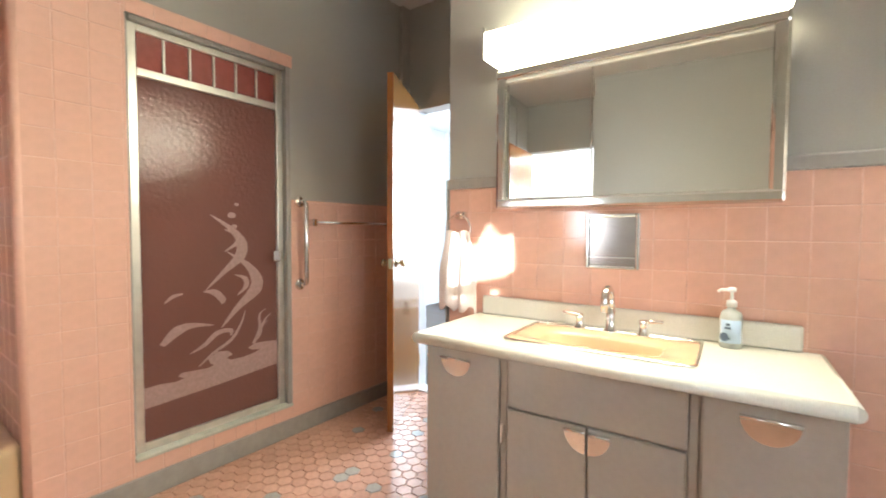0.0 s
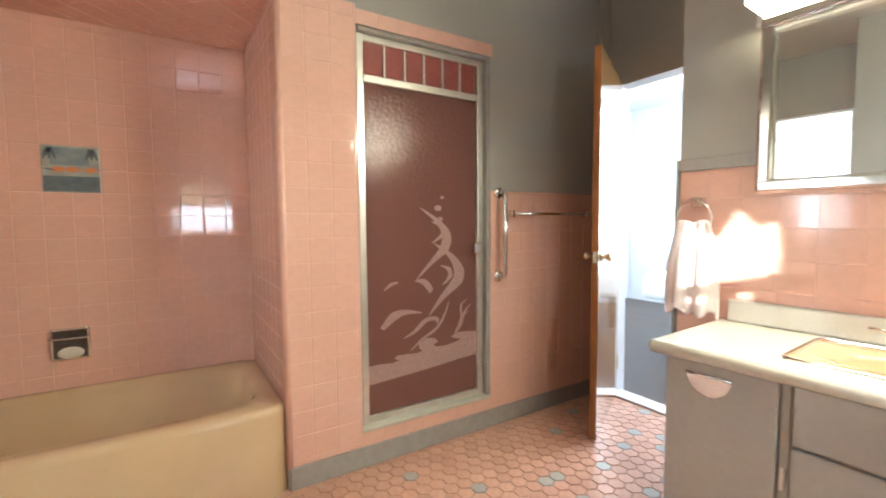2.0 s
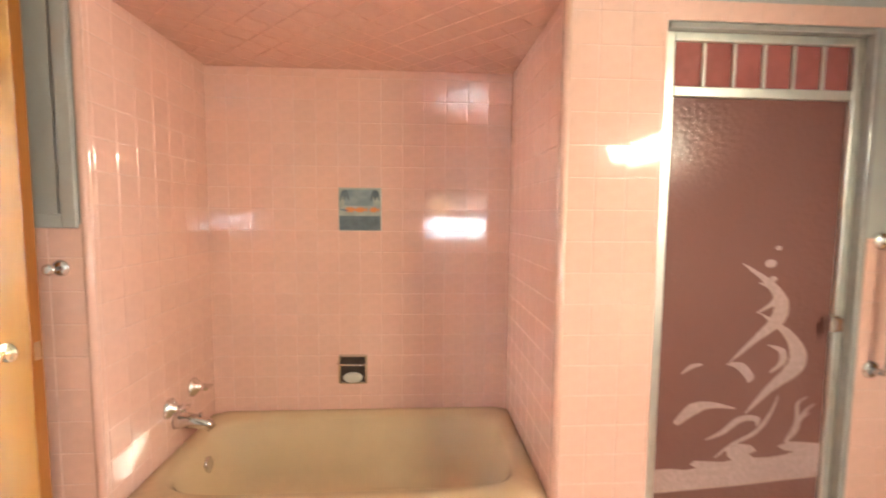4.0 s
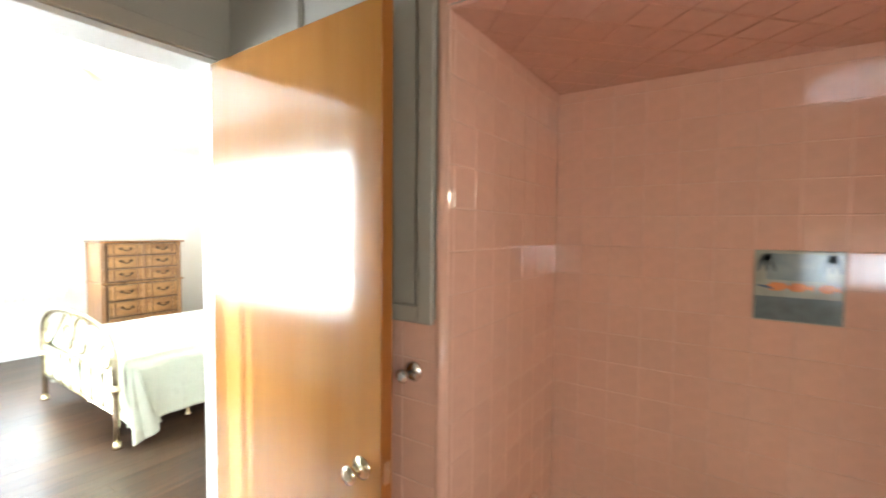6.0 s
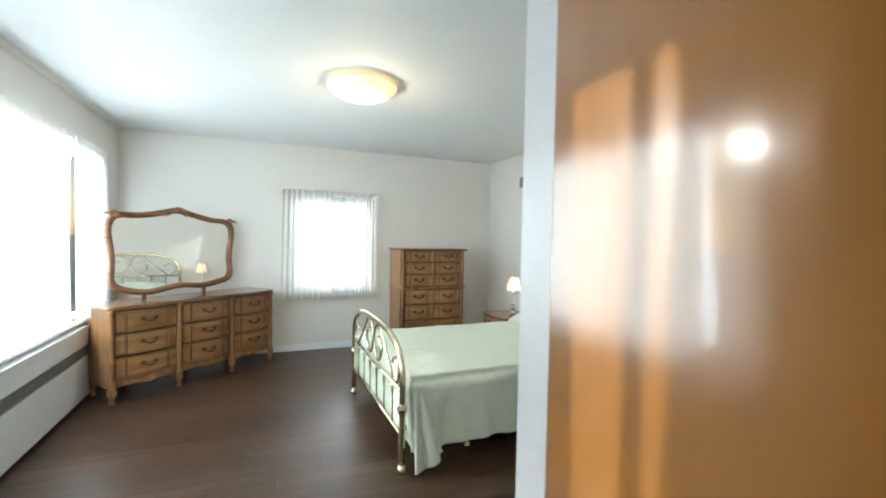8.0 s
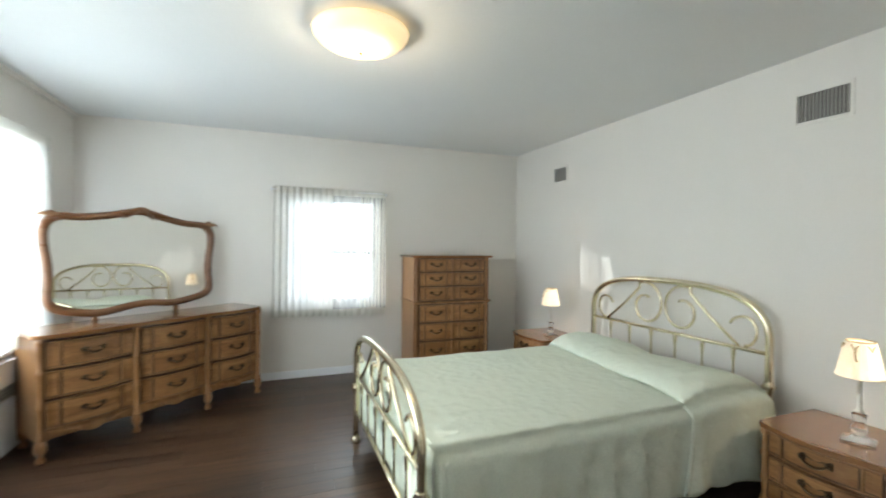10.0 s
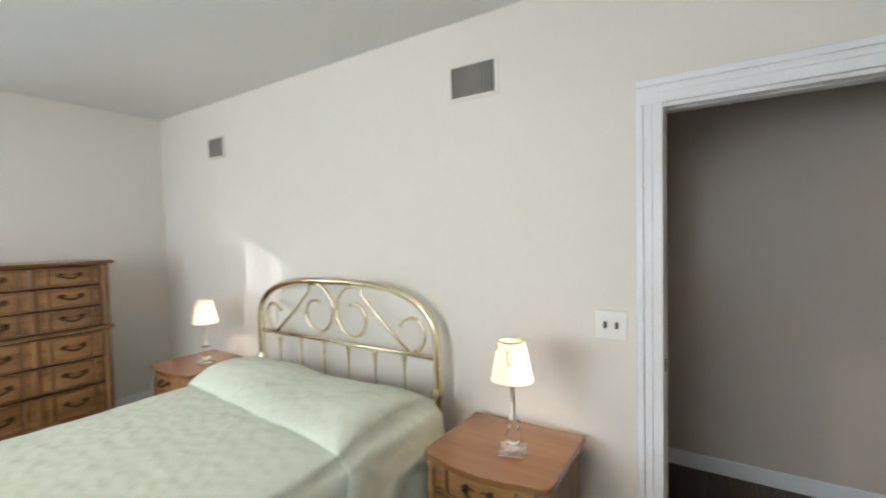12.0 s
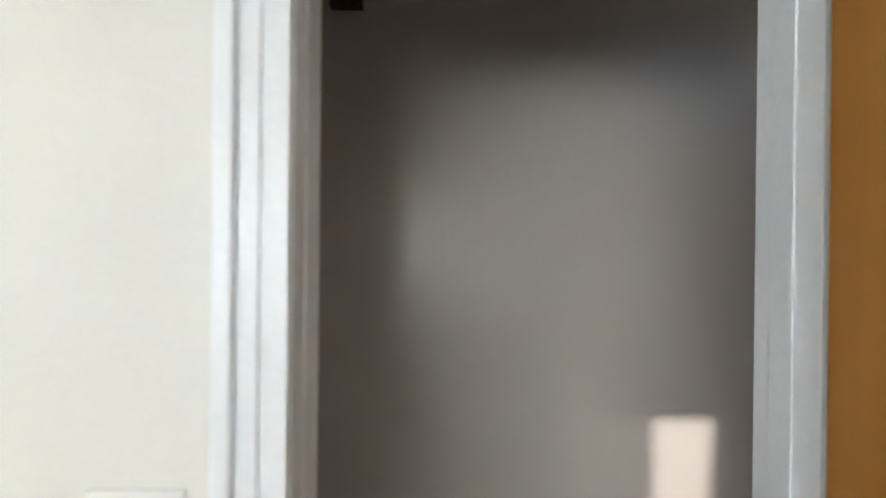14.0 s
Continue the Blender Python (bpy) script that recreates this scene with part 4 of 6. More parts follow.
# recessed chrome holder over the sink
holder = on_vanity_wall(thing("wall_niche", "recessed chrome toothbrush niche in pink tile", "wall niche"))
nx0, nx1, nz0, nz1 = -0.258, -0.067, 1.018, 1.224
ny = VY - 0.008
for s in (((nx0, ny - 0.012, nz0), (nx0 + 0.014, ny, nz1)), ((nx1 - 0.014, ny - 0.012, nz0), (nx1, ny, nz1)), ((nx0 + 0.014, ny - 0.012, nz1 - 0.014), (nx1 - 0.014, ny, nz1)), ((nx0 + 0.014, ny - 0.012, nz0), (nx1 - 0.014, ny, nz0 + 0.014))):
    part("frame", boxes(s, bev=0.004), chrome, holder)
part("back", boxes(((nx0 + 0.014, ny - 0.002, nz0 + 0.014), (nx1 - 0.014, ny, nz1 - 0.014))), niche_back, holder)
part("shelf", boxes(((nx0 + 0.014, ny - 0.011, nz0 + 0.04), (nx1 - 0.014, ny - 0.002, nz0 + 0.046)), bev=0.001), chrome, holder)

# towel ring
tr = on_vanity_wall(thing("towel_ring", "chrome towel ring on the pink tile", "towel ring"))
tx, tz = -0.81, 1.225
part("post", boxes(((tx - 0.022, VY - 0.035, tz - 0.018), (tx + 0.022, VY - 0.005, tz + 0.018)), bev=0.004), chrome, tr)
part("bracket", boxes(((tx - 0.008, VY - 0.062, tz - 0.010), (tx + 0.016, VY - 0.035, tz + 0.010)), bev=0.003), chrome, tr)
part("ring", tube(bmesh.new(), [(tx + 0.062 * math.cos(a * math.pi / 16), VY - 0.05, tz - 0.062 + 0.066 * math.sin(a * math.pi / 16)) for a in range(32)], 0.004, 8, closed=True), chrome, tr)


def towel_at(u, v):
    z = 1.145 - 0.345 * v + 0.008 * math.sin(u * 9)
    spread = 0.060 + 0.034 * min(1, v * 2.2)
    fold = 0.012 * math.sin(u * 14 + 1) * (0.4 + v) + 0.006 * math.sin(u * 31 + v * 3)
    return Vector((tx + (u - 0.5) * 2 * spread, VY - 0.058 + fold * 0.7, z + 0.012 * math.cos((u - 0.5) * 3.1) - 0.012 * math.sin(u * 20) * (v > 0.95)))


bm = sheet(bmesh.new(), 26, 22, towel_at, 0.010)
on_vanity_wall(solo("hand_towel", bm, towel_pink, "pale pink hand towel hanging from the ring", "towel"))

# bathtub
tub = thing("bathtub", "beige enamel bathtub built into a tiled alcove", "bathtub")
ty0, ty1, tx0, tx1, tz1 = -0.780, 0.727, -2.605, -1.805, 0.385
tcx, tcy, thx, thy = (tx0 + tx1) / 2, (ty0 + ty1) / 2, (tx1 - tx0) / 2, (ty1 - ty0) / 2
part("shell", loops(bmesh.new(), [ring(tcx, tcy, thx, thy, 0.0, 40, 72), ring(tcx, tcy, thx, thy, tz1 - 0.03, 40, 72), ring(tcx, tcy, thx - 0.006, thy - 0.003, tz1 - 0.008, 36, 72), ring(tcx, tcy, thx - 0.025, thy - 0.01, tz1, 30, 72),
                                  ring(tcx - 0.01, tcy, thx - 0.085, thy - 0.07, tz1 + 0.001, 6, 72), ring(tcx - 0.01, tcy, thx - 0.105, thy - 0.09, tz1 - 0.02, 5.5, 72), ring(tcx - 0.01, tcy, thx - 0.15, thy - 0.16, 0.12, 4.5, 72),
                                  ring(tcx - 0.01, tcy, thx - 0.22, thy - 0.26, 0.075, 4, 72)]), tub_enamel, tub)
part("overflow_plate", lathe(bmesh.new(), [(0.034, 0), (0.034, 0.006), (0.026, 0.011), (0.006, 0.012)], 20, m=pose(-2.27, ty0 + 0.112, 0.285, -80, 0, 0)), chrome, tub)
part("drain", lathe(bmesh.new(), [(0.03, 0), (0.03, 0.004), (0.01, 0.005)], 18, (tcx, ty0 + 0.33, 0.076)), chrome, tub)
ay = -0.777
for vx, vz in ((-2.19, 0.580), (-2.385, 0.592)):
    valve = thing("tub_valve", "chrome tub valve with a lever handle", "tub valve", group="tub valves")
    part("escutcheon", lathe(bmesh.new(), [(0.042, -0.006), (0.042, 0.004), (0.032, 0.016), (0.017, 0.026), (0.014, 0.05)], 20, m=pose(vx, ay, vz, -90, 0, 0)), chrome, valve)
    bm = lathe(bmesh.new(), [(0.016, 0.040), (0.018, 0.05), (0.016, 0.064), (0.008, 0.068)], 14, m=pose(vx, ay, vz, -90, 0, 0))
    tube(bm, [(vx - 0.042, ay + 0.058, vz - 0.010), (vx, ay + 0.062, vz), (vx + 0.042, ay + 0.058, vz + 0.010)], [0.008, 0.011, 0.008], 10)
    part("handle", bm, chrome, valve)
spout = thing("tub_spout", "chrome tub spout over the bathtub rim", "tub spout")
part("body", tube(bmesh.new(), [(-2.24, ay - 0.004, 0.505), (-2.24, ay + 0.03, 0.506), (-2.24, ay + 0.09, 0.497), (-2.24, ay + 0.13, 0.487), (-2.24, ay + 0.145, 0.466)], [0.036, 0.033, 0.028, 0.025, 0.019], 16), chrome, spout)
part("diverter", lathe(bmesh.new(), [(0.005, 0), (0.005, 0.012), (0.008, 0.014), (0.006, 0.02)], 10, (-2.24, ay + 0.10, 0.515)), chrome, spout)

# picture tile and soap dish in the tub wall
TBX = -2.600
fish = thing("picture_tile", "decorative tile with orange fish over a grey pond", "decorative tile")
py0, py1, pz0, pz1 = -0.146, 0.067, 1.308, 1.524
part("plate", boxes(((TBX - 0.006, py0, pz0), (TBX + 0.001, py1, pz1)), bev=0.003), tile_sky, fish)
part("water_band", boxes(((TBX + 0.001, py0 + 0.004, pz0 + 0.004), (TBX + 0.0022, py1 - 0.004, pz0 + 0.075))), tile_pond_dark, fish)
part("mist_band", boxes(((TBX + 0.001, py0 + 0.03, pz1 - 0.09), (TBX + 0.0018, py1 - 0.04, pz1 - 0.01))), tile_pond, fish)
mm = Matrix(((0, 0, 1, TBX + 0.001), (1, 0, 0, 0), (0, 1, 0, 0), (0, 0, 0, 1)))
for cy, w in ((-0.085, 0.034), (-0.035, 0.032), (0.032, 0.026)):
    zz = pz0 + 0.105
    part("painted_fish", slab(bmesh.new(), [(cy - w, zz), (cy - w * 0.4, zz + 0.014), (cy + w * 0.4, zz + 0.012), (cy + w * 0.7, zz + 0.003), (cy + w, zz + 0.012), (cy + w, zz - 0.010), (cy + w * 0.6, zz - 0.002), (cy + w * 0.2, zz - 0.012), (cy - w * 0.5, zz - 0.012)], 0, 0.0014, mm), orange_glaze, fish)
for cy in (py0 + 0.03, py1 - 0.03):
    for k in (-1, 0, 1):
        part("painted_leaf", slab(bmesh.new(), ribbon([(cy, pz1 - 0.012), (cy + 0.012 * k, pz1 - 0.035), (cy + 0.022 * k, pz1 - 0.065)], [0.006, 0.006, 0.001]), 0, 0.0014, mm), tile_pond_dark, fish)
part("reed_stroke", slab(bmesh.new(), ribbon([(py0 + 0.006, pz0 + 0.108), (py0 + 0.03, pz0 + 0.104), (py0 + 0.05, pz0 + 0.098)], [0.001, 0.004, 0.001]), 0, 0.002, mm), print_blue, fish)
dish = thing("soap_dish", "recessed chrome soap dish holding a pale soap", "soap dish")
dy0, dy1, dz0, dz1 = -0.153, -0.006, 0.516, 0.668
for s in (((TBX - 0.004, dy0, dz0), (TBX + 0.012, dy0 + 0.012, dz1)), ((TBX - 0.004, dy1 - 0.012, dz0), (TBX + 0.012, dy1, dz1)), ((TBX - 0.004, dy0 + 0.012, dz1 - 0.012), (TBX + 0.012, dy1 - 0.012, dz1)), ((TBX - 0.004, dy0 + 0.012, dz0), (TBX + 0.014, dy1 - 0.012, dz0 + 0.012))):
    part("frame", boxes(s, bev=0.004), chrome, dish)
part("back", boxes(((TBX - 0.004, dy0 + 0.012, dz0 + 0.012), (TBX + 0.002, dy1 - 0.012, dz1 - 0.012))), dish_recess_shade, dish, "back plate darkened as recess shade")
part("bar", tube(bmesh.new(), [(TBX + 0.008, dy0 - 0.006, dz1 - 0.045), (TBX + 0.03, dy0 + 0.02, dz1 - 0.045), (TBX + 0.03, dy1 - 0.02, dz1 - 0.047), (TBX + 0.008, dy1 - 0.004, dz1 - 0.047)], 0.005, 8), chrome, dish)
bm = bmesh.new()
bmesh.ops.create_uvsphere(bm, u_segments=20, v_segments=10, radius=1, matrix=Matrix.Translation((TBX + 0.014, (dy0 + dy1) / 2, dz0 + 0.035)) @ Matrix.Diagonal((0.012, 0.05, 0.028, 1)))
for fc in bm.faces:
    fc.smooth = True
solo("soap_bar", bm, soap_white, "pale bar of soap resting in the dish", "soap")

# grey cupboard door and hook behind the open door
cup = thing("wall_cupboard", "grey painted wall cupboard with a framed door", "cupboard")
ux, uy0, uy1, uz0, uz1 = WX, -1.35, -0.815, 1.342, 2.66
part("door_panel", boxes(((ux, uy0 + 0.06, uz0 + 0.045), (ux + 0.006, uy1 - 0.06, uz1 - 0.06))), grey_paint, cup)
for s in (((ux, uy0, uz0), (ux + 0.018, uy0 + 0.042, uz1)), ((ux, uy1 - 0.042, uz0), (ux + 0.018, uy1, uz1)), ((ux, uy0 + 0.042, uz0), (ux + 0.018, uy1 - 0.042, uz0 + 0.042)), ((ux, uy0 + 0.042, uz1 - 0.042), (ux + 0.018, uy1 - 0.042, uz1))):
    part("frame", boxes(s, bev=0.003), grey_paint, cup)
hook = thing("robe_hook", "round chrome robe hook on pink tile", "robe hook")
part("rose", lathe(bmesh.new(), [(0.026, 0), (0.026, 0.004), (0.018, 0.010), (0.008, 0.012)], 20, m=pose(WX + 0.006, -0.876, 1.215, 0, 90, 0)), chrome, hook)
part("knob", lathe(bmesh.new(), [(0.008, 0.010), (0.008, 0.035), (0.016, 0.042), (0.018, 0.05), (0.010, 0.058)], 16, m=pose(WX + 0.006, -0.876, 1.215, 0, 90, 0)), chrome, hook)

# bed in the bright room behind the far door
fb = thing("far_bed", "white covered bed in the bright far room", "bed", pose(-1.2, 4.1, 0))
part("cover", boxes(((-1.2, 0, 0.42), (1.1, 1.6, 0.66)), bev=0.05), white_cloth, fb)
for x in (-1.1, 1.0):
    for y in (0.55, 1.5):
        part("leg", boxes(((x - 0.03, y - 0.03, 0), (x + 0.03, y + 0.03, 0.42)), bev=0.004), dark_gap, fb)
# ---- bedroom: windows ----
def sash_window(name, label, width, height, m, bars, rail=True):
    """A white window in its opening: local x along the wall, y outwards, z up from the sill."""
    w = thing(name, label, "window", m, kind=S)
    for s in (((0, 0.05, 0), (0.045, 0.10, height)), ((width - 0.045, 0.05, 0), (width, 0.10, height)), ((0.045, 0.05, 0), (width - 0.045, 0.10, 0.045)), ((0.045, 0.05, height - 0.045), (width - 0.045, 0.10, height))):
        part("window_frame", boxes(s, bev=0.003), white_paint, w)
    if rail:
        part("meeting_rail", boxes(((0.045, 0.055, height * 0.5 - 0.02), (width - 0.045, 0.095, height * 0.5 + 0.02)), bev=0.003), white_paint, w)
    for i in range(1, bars):
        x = width * i / bars
        part("muntin", boxes(((x - 0.014, 0.06, 0.045), (x + 0.014, 0.09, height - 0.045)), bev=0.002), white_paint, w)
    part("window_sill", boxes(((-0.05, -0.05, -0.03), (width + 0.05, 0.05, 0.0)), bev=0.006), white_paint, w)
    p = part("pane", boxes(((0.045, 0.073, 0.045), (width - 0.045, 0.077, height - 0.045))), clear_glass, w)
    p.visible_shadow = False
    return w


sash_window("window_2", "white sash window behind sheer curtains", WX1 - WX0, WZ1 - WZ0, pose(WX1, BY0, WZ0, 0, 0, 180), 2)
sash_window("window_3", "wide white window behind sheer curtains", EY1 - EY0, EZ1 - EZ0, pose(BX1, EY1, EZ0, 0, 0, -90), 4, False)


def curtain(name, label, width, z0, z1, m, folds, depth=0.022, seed=1, mat=None):
    """A gathered sheer on a rod: local x along the wall, -y into the room."""
    rnd = random.Random(seed)
    ph = [rnd.uniform(0, 6.28) for _ in range(4)]
    c = thing(name, label, "curtain", m)
    n = max(24, int(folds * 8))

    def at(u, v):
        z = z1 + (z0 - z1) * v
        flare = 1 + 0.05 * v
        a = u * folds * 2 * math.pi
        y = depth * (0.75 + 0.25 * math.sin(u * 9 + ph[0])) * math.sin(a + 0.35 * math.sin(u * 17 + ph[1]) + 0.25 * v * math.sin(u * 13 + ph[2]))
        x = width / 2 + (u - 0.5) * width * flare + 0.006 * math.sin(2 * a + ph[3])
        return Vector((x, y - 0.012 * v, z + (0.006 * math.sin(a) if v > 0.99 else 0)))
    part("cloth", sheet(bmesh.new(), n, 14, at), mat or curtain_cloth, c)

    def hem(u, v):
        p = at(u, 0.945 + 0.055 * v)
        return p + Vector((0, -0.004, -0.002))
    part("hem", sheet(bmesh.new(), n, 2, hem), curtain_hem, c, "doubled opaque hem")

    def head(u, v):
        p = at(u, 0.05 * v)
        return p + Vector((0, -0.004, 0.012))
    part("heading", sheet(bmesh.new(), n, 2, head), curtain_hem, c, "gathered heading")
    part("rod", tube(bmesh.new(), [(-0.03, 0.02, z1 - 0.02), (width + 0.03, 0.02, z1 - 0.02)], 0.008, 8), white_paint, c)
    for x in (-0.03, width + 0.03):
        part("bracket", boxes(((x - 0.008, 0.018, z1 - 0.035), (x + 0.008, 0.075, z1 - 0.005)), bev=0.002), white_paint, c)
    return c


# south window: two panels meeting near the middle
curtain("sheer_curtain", "sheer off-white curtain gathered on a rod", 0.62, 0.70, 2.13, pose(-1.59, BY0 + 0.07, 0, 0, 0, 180), 9, seed=3, mat=curtain_dense)
curtain("sheer_curtain", "sheer off-white curtain gathered on a rod", 0.60, 0.69, 2.125, pose(-2.215, BY0 + 0.068, 0, 0, 0, 180), 8, 0.016, seed=4, mat=curtain_thin)
pleats = thing("sheer_curtain", "narrow gathered pleats at the curtain's edge", "curtain", pose(0, BY0 + 0.10, 0))
for i in range(7):
    x = -2.80 + 0.042 * i
    part("pleat", sheet(bmesh.new(), 3, 10, lambda u, v: Vector((x + 0.017 * u + 0.004 * math.sin(v * 5 + i), 0.008 * math.sin(u * 3.1) + 0.004 * math.sin(v * 7 + i), 0.70 + 1.42 * v))), curtain_hem, pleats)
part("rod", tube(bmesh.new(), [(-2.83, 0.004, 2.11), (-2.50, 0.004, 2.11)], 0.005, 8), white_paint, pleats)
for x in (-2.825, -2.505):
    part("bracket", boxes(((x - 0.006, -0.10, 2.104), (x + 0.006, 0.004, 2.116)), bev=0.002), white_paint, pleats)
# east window
curtain("sheer_curtain", "long sheer white curtain over the wide window", 0.80, 0.76, 2.34, pose(BX1 - 0.07, -5.73, 0, 0, 0, -90), 12, seed=5)
curtain("sheer_curtain", "long sheer white curtain over the wide window", 2.53, 0.76, 2.34, pose(BX1 - 0.07, -2.955, 0, 0, 0, -90), 26, seed=6)
curtain("sheer_curtain", "narrow sheer curtain end beside the wide window", 0.22, 0.76, 2.34, pose(BX1 - 0.07, -2.545, 0, 0, 0, -90), 4, 0.014, seed=7, mat=curtain_dense)
# out-of-view strip added between two slits to shape sun streaks on the door
curtain("sheer_curtain", "unseen cloth strip added to split the sun streaks", 0.028, 0.76, 2.34, pose(BX1 - 0.07, -2.808, 0, 0, 0, -90), 1, 0.004, seed=8, mat=curtain_dense)

heater = thing("convector_heater", "white baseboard convector heater with a dark grille", "heater")
hx = BX1 - 0.06
part("front_panel", boxes(((hx, -6.9, 0.03), (hx + 0.012, -2.2, 0.40)), bev=0.003), white_paint, heater)
part("upper_panel", boxes(((hx, -6.9, 0.50), (hx + 0.012, -2.2, 0.66)), bev=0.003), white_paint, heater)
part("top", boxes(((hx - 0.012, -6.9, 0.66), (BX1, -2.2, 0.68)), bev=0.004), white_paint, heater)
part("grille_back", boxes(((hx + 0.03, -6.9, 0.40), (hx + 0.036, -2.2, 0.50))), dark_gap, heater)
for i in range(4):
    part("grille_slat", boxes(((hx + 0.004, -6.9, 0.413 + i * 0.022), (hx + 0.022, -2.2, 0.419 + i * 0.022))), vent_grey, heater)
part("end_panel", boxes(((hx, -6.912, 0.0), (BX1, -6.9, 0.68)), bev=0.002), white_paint, heater)

# ceiling light
dome = thing("ceiling_light", "lit alabaster glass bowl ceiling light", "ceiling light", pose(-2.03, -4.48, TOP))
part("pan", lathe(bmesh.new(), [(0.16, -0.025), (0.17, -0.002), (0.02, 0.0)], 32), brass, dome)
prof = [(0.265, -0.03), (0.262, -0.045), (0.24, -0.07), (0.20, -0.096), (0.14, -0.118), (0.07, -0.131), (0.012, -0.136)]
part("glass_bowl", lathe(bmesh.new(), prof, 40), dome_glass, dome, "glowing alabaster glass bowl")
part("finial", lathe(bmesh.new(), [(0.006, -0.134), (0.014, -0.142), (0.012, -0.154), (0.004, -0.162)], 14), old_brass, dome, "small dark finial")


# vents and switch
def vent(name, label, y0, y1, z0, z1, slats, upright):
    v = thing(name, label, "air vent")
    x = BX0
    b = 0.022
    for s in (((x, y0, z0), (x + 0.008, y0 + b, z1)), ((x, y1 - b, z0), (x + 0.008, y1, z1)), ((x, y0 + b, z0), (x + 0.008, y1 - b, z0 + b)), ((x, y0 + b, z1 - b), (x + 0.008, y1 - b, z1))):
        part("frame", boxes(s, bev=0.002), cream_paint, v)
    part("backing", boxes(((x, y0 + b, z0 + b), (x + 0.001, y1 - b, z1 - b))), dark_plastic, v)
    for i in range(slats):
        if upright:
            y = y0 + b + (i + 0.5) * (y1 - y0 - 2 * b) / slats
            part("slat", boxes(((x + 0.001, y - 0.0035, z0 + b), (x + 0.007, y + 0.0035, z1 - b))), vent_grey, v)
        else:
            z = z0 + b + (i + 0.5) * (z1 - z0 - 2 * b) / slats
            part("slat", boxes(((x + 0.001, y0 + b, z - 0.004), (x + 0.007, y1 - b, z + 0.004))), vent_grey, v)
    return v


vent("air_vent", "grey louvred air vent high on the wall", -3.806, -3.49, 2.287, 2.499, 14, True)
vent("air_vent", "small grey louvred air vent high on the wall", -6.345, -6.085, 2.245, 2.44, 9, False)
sw = thing("light_switch", "white double toggle switch plate", "light switch")
part("plate", boxes(((BX0, -3.0, 1.033), (BX0 + 0.006, -2.857, 1.167)), bev=0.004), plastic_white, sw)
for y in (-2.955, -2.902):
    part("toggle", boxes(((BX0 + 0.004, y - 0.006, 1.083), (BX0 + 0.018, y + 0.006, 1.113)), bev=0.002), dark_plastic, sw, "dark toggle")
    for z in (1.065, 1.135):
        part("screw", lathe(bmesh.new(), [(0.003, 0), (0.003, 0.001), (0.001, 0.0015)], 8, m=pose(BX0 + 0.006, y, z, 0, 90, 0)), satin_alu, sw)


# ---- drawer furniture: local front at y = 0 facing -y, depth towards +y ----
def bail_pull(x, y, z, w=0.058):
    bm = bmesh.new()
    pts = []
    for i in range(13):
        t = i / 12
        pts.append((x + (t - 0.5) * 2 * w, y - 0.016 - 0.010 * math.sin(math.pi * t), z - 0.026 * math.sin(math.pi * t) ** 0.8))
    tube(bm, pts, [0.0045 + 0.0035 * math.sin(math.pi * i / 12) for i in range(13)], 8)
    for s in (-1, 1):
        lathe(bm, [(0.017, -0.002), (0.017, 0.002), (0.006, 0.005), (0.005, 0.018), (0.007, 0.022), (0.003, 0.024)], 10, m=pose(x + s * w, y, z, 90, 0, 0))
        for a in (60, 180, 300):
            lathe(bm, [(0.009, -0.002), (0.009, 0.0015), (0.004, 0.003)], 8, m=pose(x + s * w + 0.013 * math.cos(radians(a)), y, z + 0.013 * math.sin(radians(a)), 90, 0, 0))
        tube(bm, [(x + s * w, y - 0.001, z), (x + s * (w * 0.55), y - 0.001, z + 0.008), (x + s * 0.012, y - 0.001, z - 0.002)], [0.004, 0.003, 0.002], 6)
    return bm


def front_outline(x0, x1, back, swell, n=14):
    """Plan of a bowed drawer: flat at the ends, swelling out in the middle."""
    pts = []
    for i in range(n + 1):
        t = i / n
        s = max(0.0, math.sin(math.pi * (t - 0.10) / 0.80)) if 0.10 < t < 0.90 else 0.0
        pts.append((x0 + (x1 - x0) * t, -swell * s ** 0.75))
    return pts + [(x1, back), (x0, back)]


